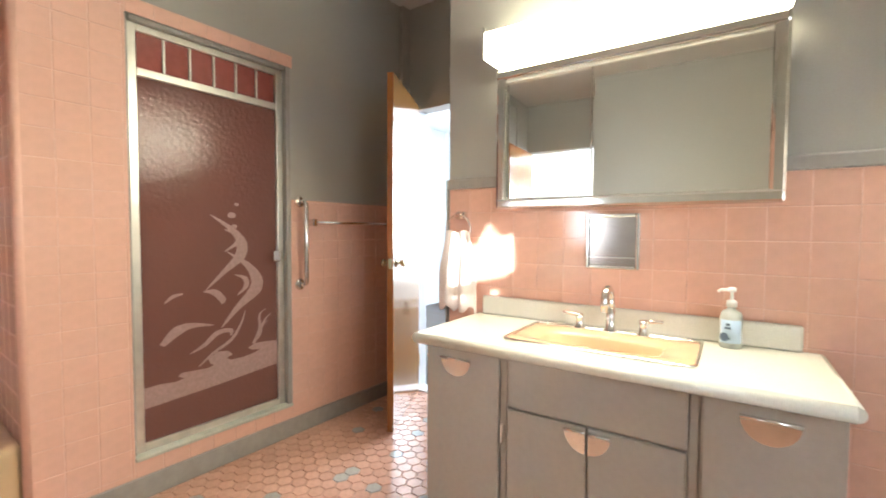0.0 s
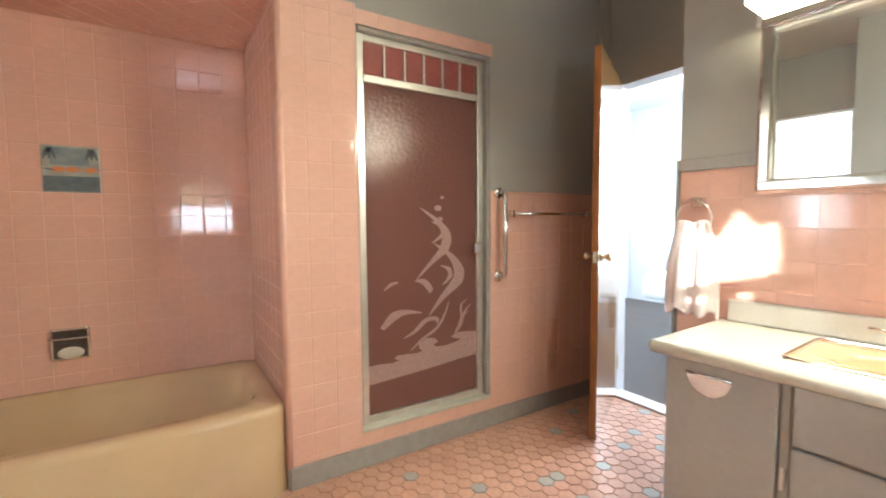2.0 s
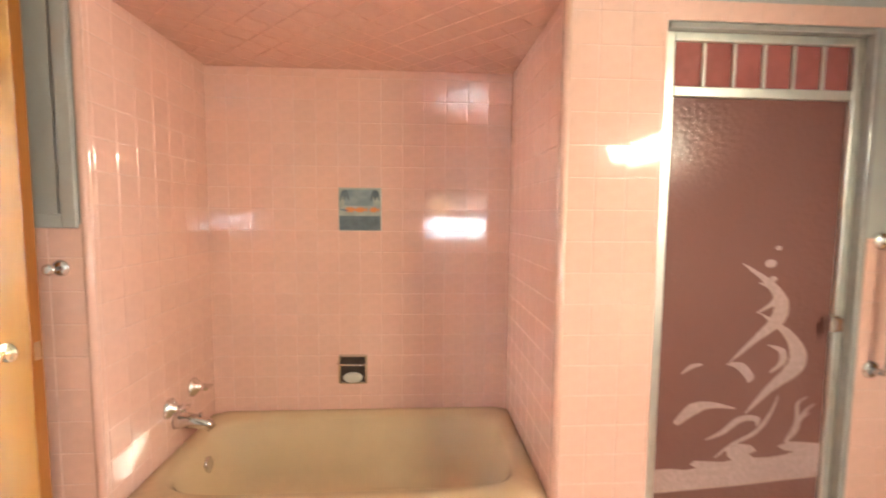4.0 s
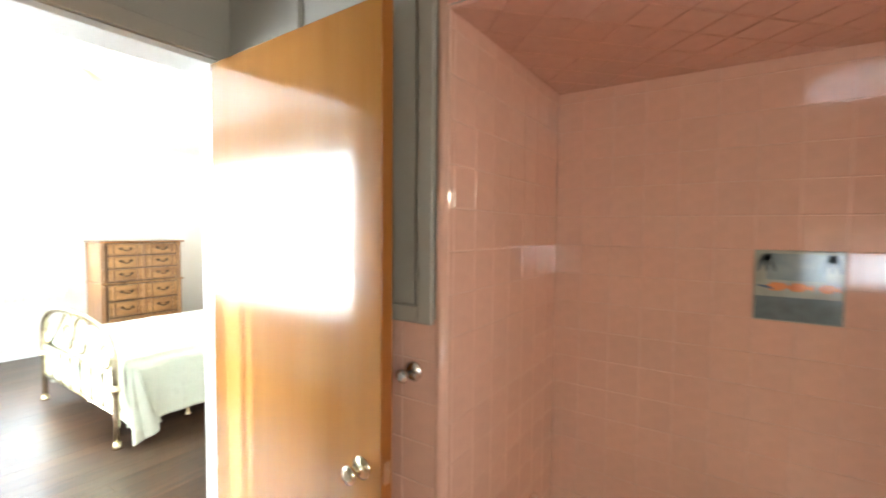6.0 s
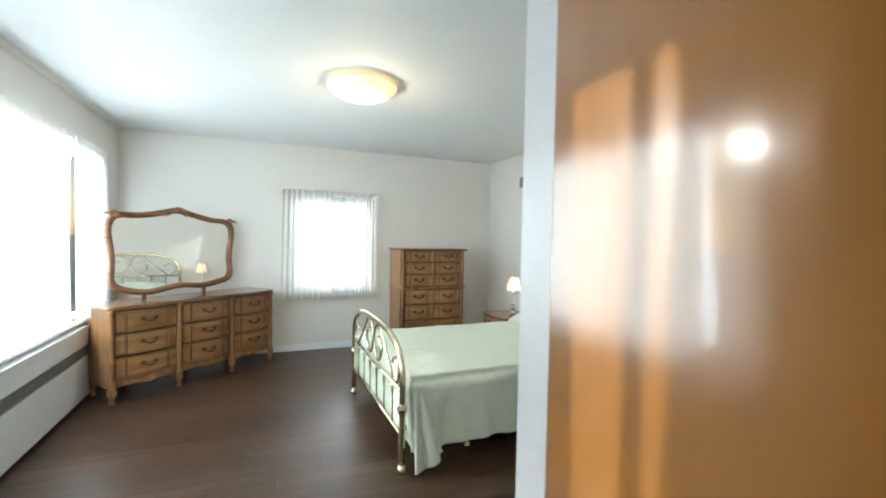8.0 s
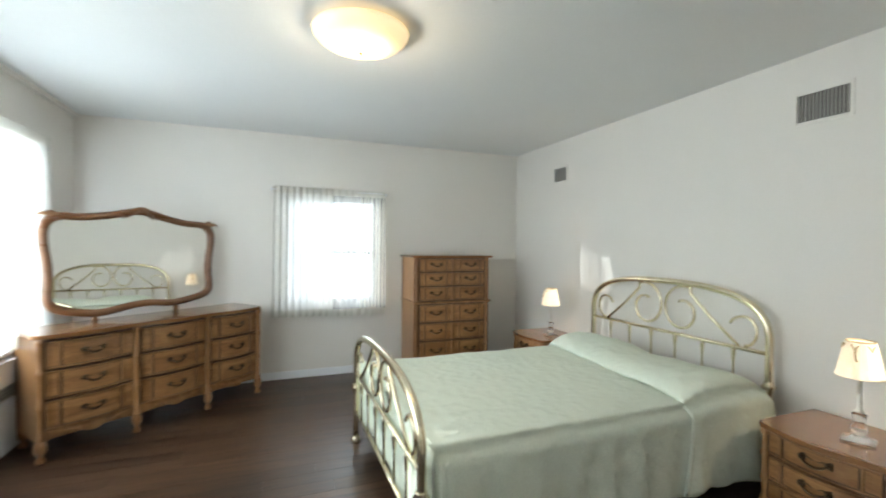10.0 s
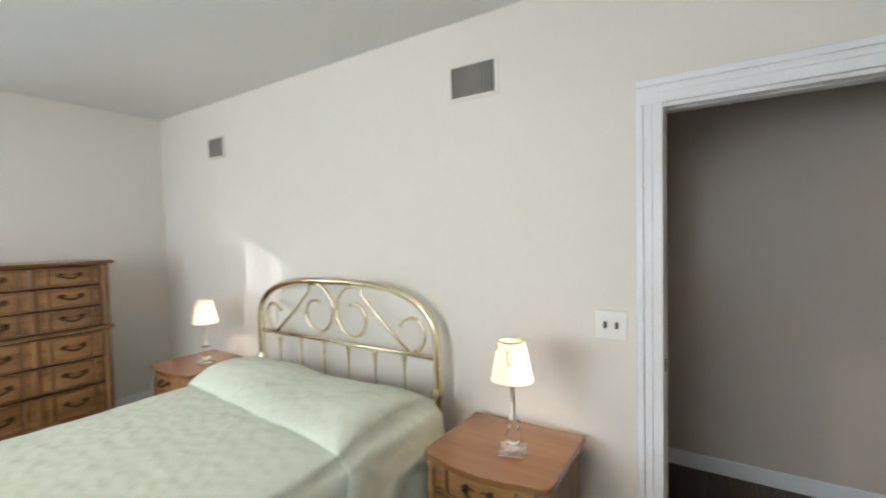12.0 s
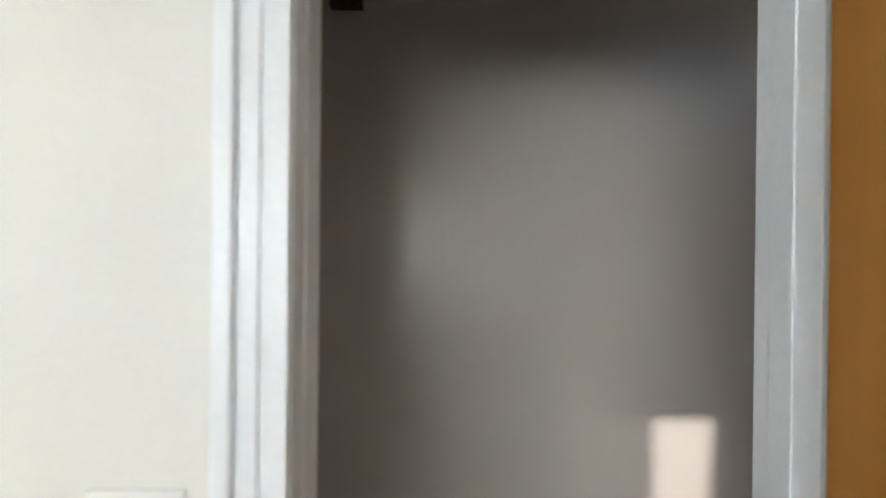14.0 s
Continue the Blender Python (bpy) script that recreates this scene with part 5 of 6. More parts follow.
def drawer(parent, x0, x1, z0, z1, swell, pulls, face=None):
    d = part("drawer", slab(bmesh.new(), front_outline(x0, x1, 0.03, swell), z0, z1, bev=0.004), honey_drawer, parent)
    def face(t):
        return -swell * max(0.0, math.sin(math.pi * (t - 0.10) / 0.80)) ** 0.75 if 0.10 < t < 0.90 else 0.0

    # raised moulding along the lower and upper edges, beside strips coloured as shade
    for za, zb in ((z0 + 0.003, z0 + 0.011), (z1 - 0.011, z1 - 0.003)):
        o = front_outline(x0 + 0.004, x1 - 0.004, 0.01, swell)
        part("bead", slab(bmesh.new(), [(x, y - 0.007 if y < 0.005 else y) for x, y in o], za, zb), honey_wood, d)
    for za in (z0 + 0.011, z1 - 0.0145):
        o = front_outline(x0 + 0.004, x1 - 0.004, 0.01, swell)
        part("groove", slab(bmesh.new(), [(x, y - 0.0012 if y < 0.005 else y) for x, y in o], za, za + 0.0035), gap_shade_wood, d)
    # end blocks: a strip with painted-in shade and a rounded rib on either side of the swell
    for t, side in ((0.135, 1), (0.865, -1)):
        x = x0 + (x1 - x0) * t
        part("block_joint", boxes(((x - 0.007, face(t) - 0.008, z0 + 0.003), (x + 0.007, face(t) + 0.01, z1 - 0.003)), bev=0.005), honey_wood, d)
        xg, tg = x + side * 0.011, t + side * 0.011 / (x1 - x0)
        part("groove", boxes(((xg - 0.004, face(tg) - 0.0016, z0 + 0.010), (xg + 0.004, face(tg) + 0.01, z1 - 0.010))), gap_shade_wood, d)
    for px in pulls:
        x = x0 + (x1 - x0) * px
        s = max(0.0, math.sin(math.pi * (px - 0.10) / 0.80))
        part("handle", bail_pull(x, -swell * s ** 0.75 - 0.001, (z0 + z1) / 2 + 0.012), old_brass, d, "dark brass bail pull")
    return d


def turned_foot(bm, x, y, h):
    lathe(bm, [(0.022, 0), (0.030, 0.012), (0.026, 0.03), (0.016, 0.045), (0.020, 0.06), (0.034, 0.08), (0.036, h - 0.03), (0.03, h)], 16, (x, y, 0))


def cabriole_foot(bm, x, y, h, sx):
    tube(bm, [(x, y, h), (x + sx * 0.012, y - 0.016, h * 0.7), (x + sx * 0.004, y - 0.004, h * 0.35), (x + sx * 0.014, y - 0.018, 0.0)], [0.036, 0.032, 0.017, 0.026], 12)


def apron(parent, x0, x1, z, drop, swell):
    n = 24
    o = [(x0, z), (x1, z)] + [(x1 + (x0 - x1) * i / n, z - drop * (0.35 + 0.65 * abs(math.cos(math.pi * 2 * i / n)) ** 1.5)) for i in range(n + 1)]
    bm = slab(bmesh.new(), o, 0.0, 0.02, pose(0, 0.022, 0, 90, 0, 0))
    for v in bm.verts:
        t = (v.co.x - x0) / (x1 - x0)
        v.co.y -= swell * max(0.0, math.sin(math.pi * (t - 0.10) / 0.80)) ** 0.75 if 0.10 < t < 0.90 else 0
    return part("apron", bm, honey_wood, parent)


def cabinet_top(parent, w, d, z, over, bays, swell, thick=0.028):
    pts = []
    for b, (x0, x1) in enumerate(bays):
        for i in range(15):
            t = i / 14
            s = max(0.0, math.sin(math.pi * (t - 0.10) / 0.80)) if 0.10 < t < 0.90 else 0.0
            pts.append((x0 + (x1 - x0) * t, -over - swell * s ** 0.75))
    r, e = 0.05, w / 2 + over
    arc_in = [(r * (1 - math.cos(a * math.pi / 12)), r * (1 - math.sin(a * math.pi / 12))) for a in range(7)]
    pts = [p for p in pts if abs(p[0]) < e - r - 0.002]
    outline = [(-e + a, -over + b) for a, b in arc_in] + pts + [(e - a, -over + b) for a, b in arc_in[::-1]] + [(e, d), (-e, d)]
    bm = slab(bmesh.new(), outline, z - thick, z, bev=0.006)
    return part("top", bm, honey_top, parent, "polished brown top")


def column(parent, x, y, z0, z1, r=0.022):
    prof = [(r, 0), (r * 1.25, 0.01), (r * 1.25, 0.03), (r * 0.8, 0.045)]
    for f in (0.33, 0.66):
        zc = (z1 - z0) * f
        prof += [(r, zc - 0.02), (r * 1.25, zc - 0.008), (r * 1.25, zc + 0.008), (r, zc + 0.02)]
    prof += [(r * 0.8, z1 - z0 - 0.045), (r * 1.25, z1 - z0 - 0.03), (r * 1.25, z1 - z0)]
    return part("column", lathe(bmesh.new(), prof, 14, (x, y, z0)), honey_wood, parent)


# dresser across the corner
W, D, H = 1.72, 0.45, 0.875
dresser = thing("dresser", "honey-brown wooden nine-drawer dresser with bowed fronts", "dresser", pose(-0.78, -6.28, 0, 0, 0, 218.1))
part("carcass", boxes(((-W / 2, 0.025, 0.14), (W / 2, D, H - 0.028)), bev=0.004), honey_wood, dresser)
bays = [(-0.83, -0.275), (-0.235, 0.305), (0.345, 0.83)]
cabinet_top(dresser, W, D, H, 0.022, bays, 0.035)
rows = [(0.635, 0.825), (0.43, 0.618), (0.22, 0.413)]
for x0, x1 in bays:
    for z0, z1 in rows:
        drawer(dresser, x0 + 0.016, x1 - 0.016, z0, z1, 0.035, (0.5,))
    part("bay_panel", boxes(((x0 + 0.01, 0.012, 0.18), (x1 - 0.01, 0.026, 0.84))), gap_shade_wood, dresser, "panel coloured dark as the shade between the drawers")
    apron(dresser, x0, x1, 0.215, 0.075, 0.03)
for x in (-0.845, -0.255, 0.325, 0.845):
    column(dresser, x, 0.004, 0.14, H - 0.028)
for x, y in ((-0.845, 0.004), (-0.255, 0.004), (0.325, 0.004), (0.845, 0.004), (-0.82, D - 0.04), (0.82, D - 0.04)):
    bm = bmesh.new()
    turned_foot(bm, x, y, 0.15)
    part("foot", bm, honey_wood, dresser)
for x in (-0.55, 0.03, 0.58):
    part("hidden_foot", boxes(((x - 0.025, D - 0.06, 0), (x + 0.025, D - 0.01, 0.14))), dark_gap, dresser)

# its mirror
dm = thing("dresser_mirror", "wavy wooden framed mirror standing on the dresser", "mirror", pose(-0.78, -6.28, 0, 0, 0, 218.1) @ pose(0, 0.40, H, 0, 0, 3.8))


def eased(keys, t):
    """Smooth curve through a few (t, value) keys."""
    for (a, va), (b, vb) in zip(keys, keys[1:]):
        if t <= b:
            k = (t - a) / (b - a)
            return va + (vb - va) * (0.5 - 0.5 * math.cos(math.pi * max(0.0, k)))
    return keys[-1][1]


MIRROR_TOP = [(-1, 0.815), (-0.88, 0.856), (-0.66, 0.822), (-0.42, 0.856), (-0.34, 0.852), (0, 0.925), (0.34, 0.852), (0.42, 0.846), (0.66, 0.805), (0.88, 0.835), (1, 0.79)]
MIRROR_FOOT = [(-1, 0.135), (-0.8, 0.10), (-0.46, 0.050), (-0.1, 0.095), (0.08, 0.112), (0.40, 0.068), (0.68, 0.102), (1, 0.135)]


def mirror_ring(grow):
    """Outline of a shaped mirror: serpentine top with a crest, waisted sides, scalloped foot."""
    out = []
    cx, hw, n = -0.055, 0.695, 36
    for i in range(n + 1):
        s = 1 - 2 * i / n
        out.append((cx + s * hw * (1 + grow), eased(MIRROR_TOP, s) + grow * 0.6))
    for i in range(1, 14):
        t = i / 14
        out.append((cx - hw * (1 + grow) + 0.045 * math.sin(math.pi * t) - 0.02 * math.sin(2 * math.pi * t), 0.815 + (0.135 - 0.815) * t + grow * 0.6 * (1 - 2 * t)))
    for i in range(n + 1):
        s = -1 + 2 * i / n
        out.append((cx + s * hw * (1 + grow), eased(MIRROR_FOOT, s) - grow * 0.6))
    for i in range(1, 14):
        t = i / 14
        out.append((cx + hw * (1 + grow) - 0.06 * math.sin(math.pi * t) - 0.02 * math.sin(2 * math.pi * t), 0.135 + (0.785 - 0.135) * t + grow * 0.6 * (2 * t - 1)))
    for _ in range(10):
        out = [((a[0] + 2 * b[0] + c[0]) / 4, (a[1] + 2 * b[1] + c[1]) / 4) for a, b, c in zip(out[-1:] + out[:-1], out, out[1:] + out[:1])]
    return out


TILT = pose(0, 0, 0.0, -0.8, 0, 0)
o = mirror_ring(0.0)
part("frame", tube(bmesh.new(), [TILT @ Vector((x, -0.012, z)) for x, z in o], 0.031, 10, closed=True), mirror_wood, dm)


def curl(s, side, size):
    """A small carved volute lying on the upper frame."""
    cx, cz = -0.055 + s * 0.695, eased(MIRROR_TOP, s) - 0.004
    pts = []
    for k in range(15):
        a, r = radians(200 - 32 * k), size * (1 - 0.055 * k)
        pts.append(TILT @ Vector((cx + side * r * math.cos(a), -0.030, cz + 0.6 * r * math.sin(a))))
    return tube(bmesh.new(), pts, [0.011 - 0.0004 * k for k in range(15)], 8)


for s, side, size in ((-0.90, 1, 0.034), (-0.43, -1, 0.026), (0.43, 1, 0.026), (0.90, -1, 0.034)):
    part("carved_volute", curl(s, side, size), mirror_wood, dm)
# crest: a carved shell between two leaves
for a in (-62, -32, 0, 32, 62):
    d = Vector((math.sin(radians(a)), 0, math.cos(radians(a))))
    base = Vector((-0.055, -0.034, 0.900))
    part("crest_lobe", tube(bmesh.new(), [TILT @ (base + d * q) for q in (0.0, 0.018, 0.036, 0.046)], [0.008, 0.013, 0.011, 0.004], 8), mirror_wood, dm)
for side in (-1, 1):
    part("crest_leaf", tube(bmesh.new(), [TILT @ Vector((-0.055 + side * q, -0.034, 0.905 - 0.5 * q * q / 0.13)) for q in (0.02, 0.05, 0.09, 0.13)], [0.010, 0.015, 0.012, 0.004], 8), mirror_wood, dm)
part("inner_bead", tube(bmesh.new(), [TILT @ Vector((x, -0.022, z)) for x, z in mirror_ring(-0.035)], 0.008, 6, closed=True), mirror_wood, dm)
part("mirror_glass", slab(bmesh.new(), mirror_ring(-0.01), 0, 0.004, TILT @ pose(0, -0.004, 0, 90, 0, 0)), mirror_silver, dm)
part("backboard", slab(bmesh.new(), mirror_ring(-0.005), 0, 0.008, TILT @ pose(0, 0.012, 0, 90, 0, 0)), dark_gap, dm)
for x, z in ((-0.055, 0.925), (-0.70, 0.845), (0.60, 0.815)):
    bm = bmesh.new()
    for k in range(-2, 3):
        tube(bm, [TILT @ Vector((x, -0.03, z - 0.012)), TILT @ Vector((x + 0.022 * k, -0.036, z + 0.018 - 0.006 * abs(k))), TILT @ Vector((x + 0.040 * k, -0.026, z + 0.004 - 0.010 * abs(k)))], [0.010, 0.012, 0.004], 8)
    part("carving", bm, honey_wood, dm, "carved leaf crest")
for x in (-0.375, 0.287):
    part("support", boxes(((x - 0.02, 0.030, -0.003), (x + 0.02, 0.050, 0.55)), bev=0.003), honey_wood, dm)

# tall chest
W, D, H = 0.94, 0.50, 1.395
chest = thing("chest_of_drawers", "tall honey-brown wooden chest with twelve drawer fronts", "chest of drawers", pose(-3.525, -6.665, 0, 0, 0, 180))
part("carcass", boxes(((-W / 2, 0.02, 0.12), (W / 2, D, H - 0.02)), bev=0.004), honey_wood, chest)
part("face_panel", boxes(((-W / 2 + 0.03, 0.010, 0.15), (W / 2 - 0.03, 0.021, H - 0.03))), gap_shade_wood, chest, "panel coloured dark as the shade between the drawers")
part("top", slab(bmesh.new(), [(-W / 2 - 0.025, -0.03), (W / 2 + 0.025, -0.03), (W / 2 + 0.025, D), (-W / 2 - 0.025, D)], H - 0.026, H, bev=0.007), honey_top, chest)
part("waist_moulding", boxes(((-W / 2 - 0.014, -0.018, 0.845), (W / 2 + 0.014, D, 0.872)), bev=0.008), honey_wood, chest)
for z0, z1 in ((1.215, 1.355), (1.052, 1.198), (0.885, 1.035), (0.640, 0.832), (0.432, 0.622), (0.200, 0.414)):
    for x0, x1 in ((-0.40, -0.025), (0.025, 0.40)):
        drawer(chest, x0, x1, z0, z1, 0.016, (0.5,))
    part("centre_block", slab(bmesh.new(), front_outline(-0.024, 0.024, 0.02, 0.010, 8), z0, z1, bev=0.003), honey_wood, chest)
for x in (-W / 2 + 0.035, W / 2 - 0.035):
    column(chest, x, 0.012, 0.12, 0.845, 0.020)
    column(chest, x, 0.012, 0.872, H - 0.026, 0.020)
apron(chest, -0.43, 0.43, 0.195, 0.06, 0.012)
for x in (-W / 2 + 0.04, W / 2 - 0.04):
    for y, sx in ((0.03, 1), (D - 0.05, 1)):
        bm = bmesh.new()
        cabriole_foot(bm, x, y, 0.13, 1 if x > 0 else -1)
        part("foot", bm, honey_wood, chest)


# nightstands
def nightstand(m, label):
    W, D, H = 0.56, 0.46, 0.56
    n = thing("nightstand", label, "nightstand", m, "nightstands beside the bed")
    part("carcass", slab(bmesh.new(), [(-W / 2 + 0.03, 0.015), (W / 2 - 0.03, 0.015), (W / 2, 0.045), (W / 2, D), (-W / 2, D), (-W / 2, 0.045)], 0.12, H - 0.026), honey_wood, n)
    cabinet_top(n, W, D + 0.05, H, 0.02, [(-W / 2 + 0.02, W / 2 - 0.02)], 0.04, 0.026)
    for z0, z1 in ((0.40, 0.525), (0.265, 0.388), (0.15, 0.253)):
        drawer(n, -0.235, 0.235, z0, z1, 0.034, (0.5,))
    # panel coloured as the shade in the drawer gaps
    part("face_panel", boxes(((-0.25, 0.006, 0.14), (0.25, 0.016, 0.53))), gap_shade_wood, n)
    for s in (-1, 1):
        column(n, s * 0.262, 0.012, 0.12, H - 0.026, 0.018)
        for y in (0.03, D - 0.04):
            bm = bmesh.new()
            cabriole_foot(bm, s * 0.25, y, 0.13, s)
            part("foot", bm, honey_wood, n)
    apron(n, -0.24, 0.24, 0.15, 0.05, 0.03)
    return n


nightstand(pose(-4.10, -3.335, 0, 0, 0, 90), "honey-brown wooden nightstand with a polished top")
nightstand(pose(-4.12, -6.02, 0, 0, 0, 90), "honey-brown wooden nightstand beside the chest")


def bedside_lamp(x, y, z, label, turn):
    l = thing("table_lamp", label, "table lamp", pose(x, y, z, 0, 0, turn), "lamps on the nightstands")
    base = loops(bmesh.new(), [ring(0, 0, 0.066, 0.066, 0.001, 14, 24), ring(0, 0, 0.066, 0.066, 0.010, 14, 24), ring(0, 0, 0.040, 0.040, 0.018, 10, 24), ring(0, 0, 0.028, 0.028, 0.03, 4, 24)])
    base.faces.new([v for v in base.verts[:24]][::-1])
    part("base", base, crystal, l, "square cut glass base").visible_shadow = False
    part("stem", lathe(bmesh.new(), [(0.022, 0.03), (0.032, 0.045), (0.034, 0.075), (0.020, 0.09), (0.024, 0.105), (0.031, 0.135), (0.018, 0.145)], 8), crystal, l, "faceted crystal stem").visible_shadow = False
    part("collar", lathe(bmesh.new(), [(0.020, 0.145), (0.022, 0.15), (0.011, 0.157), (0.009, 0.30), (0.014, 0.305), (0.014, 0.33)], 16), satin_alu, l)
    n = 36

    def at(u, v):
        a = u * 2 * math.pi
        r = 0.056 + 0.038 * v ** 0.85 + 0.0012 * math.sin(a * 18)
        return Vector((r * math.cos(a), r * math.sin(a), 0.50 - 0.175 * v))
    part("shade", sheet(bmesh.new(), 72, 8, at), shade_cloth, l, "gathered cream fabric shade")
    part("top_ring", tube(bmesh.new(), [(0.056 * math.cos(i * math.pi / 18), 0.056 * math.sin(i * math.pi / 18), 0.50) for i in range(n)], 0.004, 6, closed=True), shade_trim, l)
    part("bottom_ring", tube(bmesh.new(), [(0.094 * math.cos(i * math.pi / 18), 0.094 * math.sin(i * math.pi / 18), 0.325) for i in range(n)], 0.003, 6, closed=True), shade_cloth, l)
    part("spider", tube(bmesh.new(), [(-0.056, 0, 0.495), (0, 0, 0.485), (0.056, 0, 0.495)], 0.0018, 6), satin_alu, l)
    part("harp", tube(bmesh.new(), [(0, 0, 0.33), (0.028, 0, 0.36), (0.03, 0, 0.44), (0, 0, 0.487)], 0.0018, 6), satin_alu, l)
    bm = lathe(bmesh.new(), [(0.012, 0.33), (0.013, 0.35), (0.026, 0.39), (0.028, 0.41), (0.018, 0.435), (0.004, 0.44)], 14)
    b = part("bulb", bm, bulb_glass, l, "lit bulb")
    b.visible_shadow = False
    for k in range(3):
        a = radians(-70 + 55 * k)
        part("bow_trim", tube(bmesh.new(), [(0.064 * math.cos(a - 0.2), 0.064 * math.sin(a - 0.2), 0.487), (0.073 * math.cos(a), 0.073 * math.sin(a), 0.462), (0.066 * math.cos(a + 0.25), 0.066 * math.sin(a + 0.25), 0.486)], 0.003, 6), shade_trim, l)
    part("bow_trim", tube(bmesh.new(), [(0.066, -0.010, 0.475), (0.078, -0.014, 0.445), (0.084, -0.010, 0.42), (0.087, -0.004, 0.41)], [0.003, 0.004, 0.004, 0.006], 6), shade_trim, l)
    return l


bedside_lamp(-4.31, -3.28, 0.56, "lit crystal table lamp with a cream shade", 20)
bedside_lamp(-4.36, -5.94, 0.56, "lit crystal table lamp on the far nightstand", -15)


# ---- brass bed ----
bed = thing("brass_bed", "polished brass bed with scrolled headboard and footboard", "bed")


def bed_end(x, y0, y1, cross, top, rail, r, knob, names):
    """Arched tube frame with crossbar, balusters and scrolls, in the plane at x."""
    yc, half = (y0 + y1) / 2, (y1 - y0) / 2
    up = top - cross

    def P(s, z):
        return (x, yc + s, z)
    shoulder = cross + up * 0.12
    arch = [P(-half, 0.0), P(-half, cross * 0.5), P(-half, shoulder)]
    arch += [P(half * (-1 if c < 0 else 1) * abs(c) ** 0.70, shoulder + (top - shoulder) * s ** 0.70) for c, s in ((math.cos(radians(a)), max(0.0, math.sin(radians(a)))) for a in range(176, 3, -4))]
    arch += [P(half, shoulder), P(half, cross * 0.5), P(half, 0.0)]
    part(names, tube(bmesh.new(), arch, r, 14), brass, bed)
    part("crossbar", tube(bmesh.new(), [P(-half, cross), P(half, cross)], r * 0.58, 10), brass, bed)
    part("lower_bar", tube(bmesh.new(), [P(-half, rail), P(half, rail)], r * 0.6, 10), brass, bed)
    for i in range(6):
        s = -half + (i + 1) * 2 * half / 7
        prof = [(0.0075, rail), (0.0075, cross - 0.10), (0.010, cross - 0.09), (0.016, cross - 0.035), (0.016, cross - 0.02), (0.010, cross)]
        part("baluster", lathe(bmesh.new(), prof, 10, (x, yc + s, 0)), brass, bed)
    k = up / 0.41
    for s in (-1, 1):
        pts = [P(s * half * 0.76, cross + 0.012), P(s * half * 0.50, cross + 0.18 * k), P(s * half * 0.30, cross + 0.335 * k)]
        for i in range(0, 27):
            a = radians(65 + i * 15.5)
            rad = (0.180 - 0.095 * i / 26) * k
            cx = 0.172 * k
            pts.append(P(s * (cx + rad * math.cos(a)), cross + (0.205 - 0.03 * i / 26) * k + rad * math.sin(a) * 1.04))
        part("scroll", tube(bmesh.new(), pts, 0.0118, 8), brass, bed)
        pts = [P(s * (half * 0.80 + 0.085 * k * math.cos(radians(a)) * (1 if a < 100 else 1.25)), cross + 0.12 * k + 0.10 * k * math.sin(radians(a))) for a in range(-85, 170, 15)]
        part("corner_scroll", tube(bmesh.new(), pts, 0.0108, 8), brass, bed)
        part("post_knob", lathe(bmesh.new(), [(r, knob - 0.04), (r * 1.35, knob - 0.03), (r * 1.15, knob - 0.022), (r * 1.7, knob - 0.005), (r * 1.7, knob + 0.006), (r * 1.15, knob + 0.022), (r * 1.3, knob + 0.03), (r, knob + 0.036)], 16, (x, yc + s * half, 0)), brass, bed)
        part("caster_cup", lathe(bmesh.new(), [(r * 1.5, 0.0), (r * 1.7, 0.012), (r * 1.2, 0.03), (r * 1.05, 0.05)], 16, (x, yc + s * half, 0)), brass, bed)


bed_end(-4.575, -5.52, -3.868, 0.830, 1.242, 0.33, 0.024, 0.62, "head_frame")
bed_end(-2.18, -5.36, -3.80, 0.53, 0.88, 0.24, 0.022, 0.42, "foot_frame")
part("side_rail", boxes(((-4.56, -3.90, 0.24), (-2.19, -3.87, 0.31)), bev=0.003), dark_gap, bed)
part("side_rail", boxes(((-4.56, -5.42, 0.24), (-2.19, -5.39, 0.31)), bev=0.003), dark_gap, bed)
for x in (-2.75, -3.6):
    part("glide", lathe(bmesh.new(), [(0.03, 0), (0.034, 0.01), (0.015, 0.03), (0.012, 0.24)], 12, (x, -3.98, 0)), brass, bed)
mat_ob = thing("mattress", "thick mattress and box spring on the brass bed", "mattress")
part("box_spring", boxes(((-4.53, -5.36, 0.25), (-2.24, -3.84, 0.42)), bev=0.02), white_cloth, mat_ob)
part("pad", boxes(((-4.53, -5.36, 0.42), (-2.24, -3.84, 0.60)), bev=0.04), white_cloth, mat_ob)

spread = thing("bedspread", "pale green bedspread hanging over the mattress sides", "bedspread")
Y0, Y1, ZT = -5.385, -3.795, 0.622
DROP = 0.47


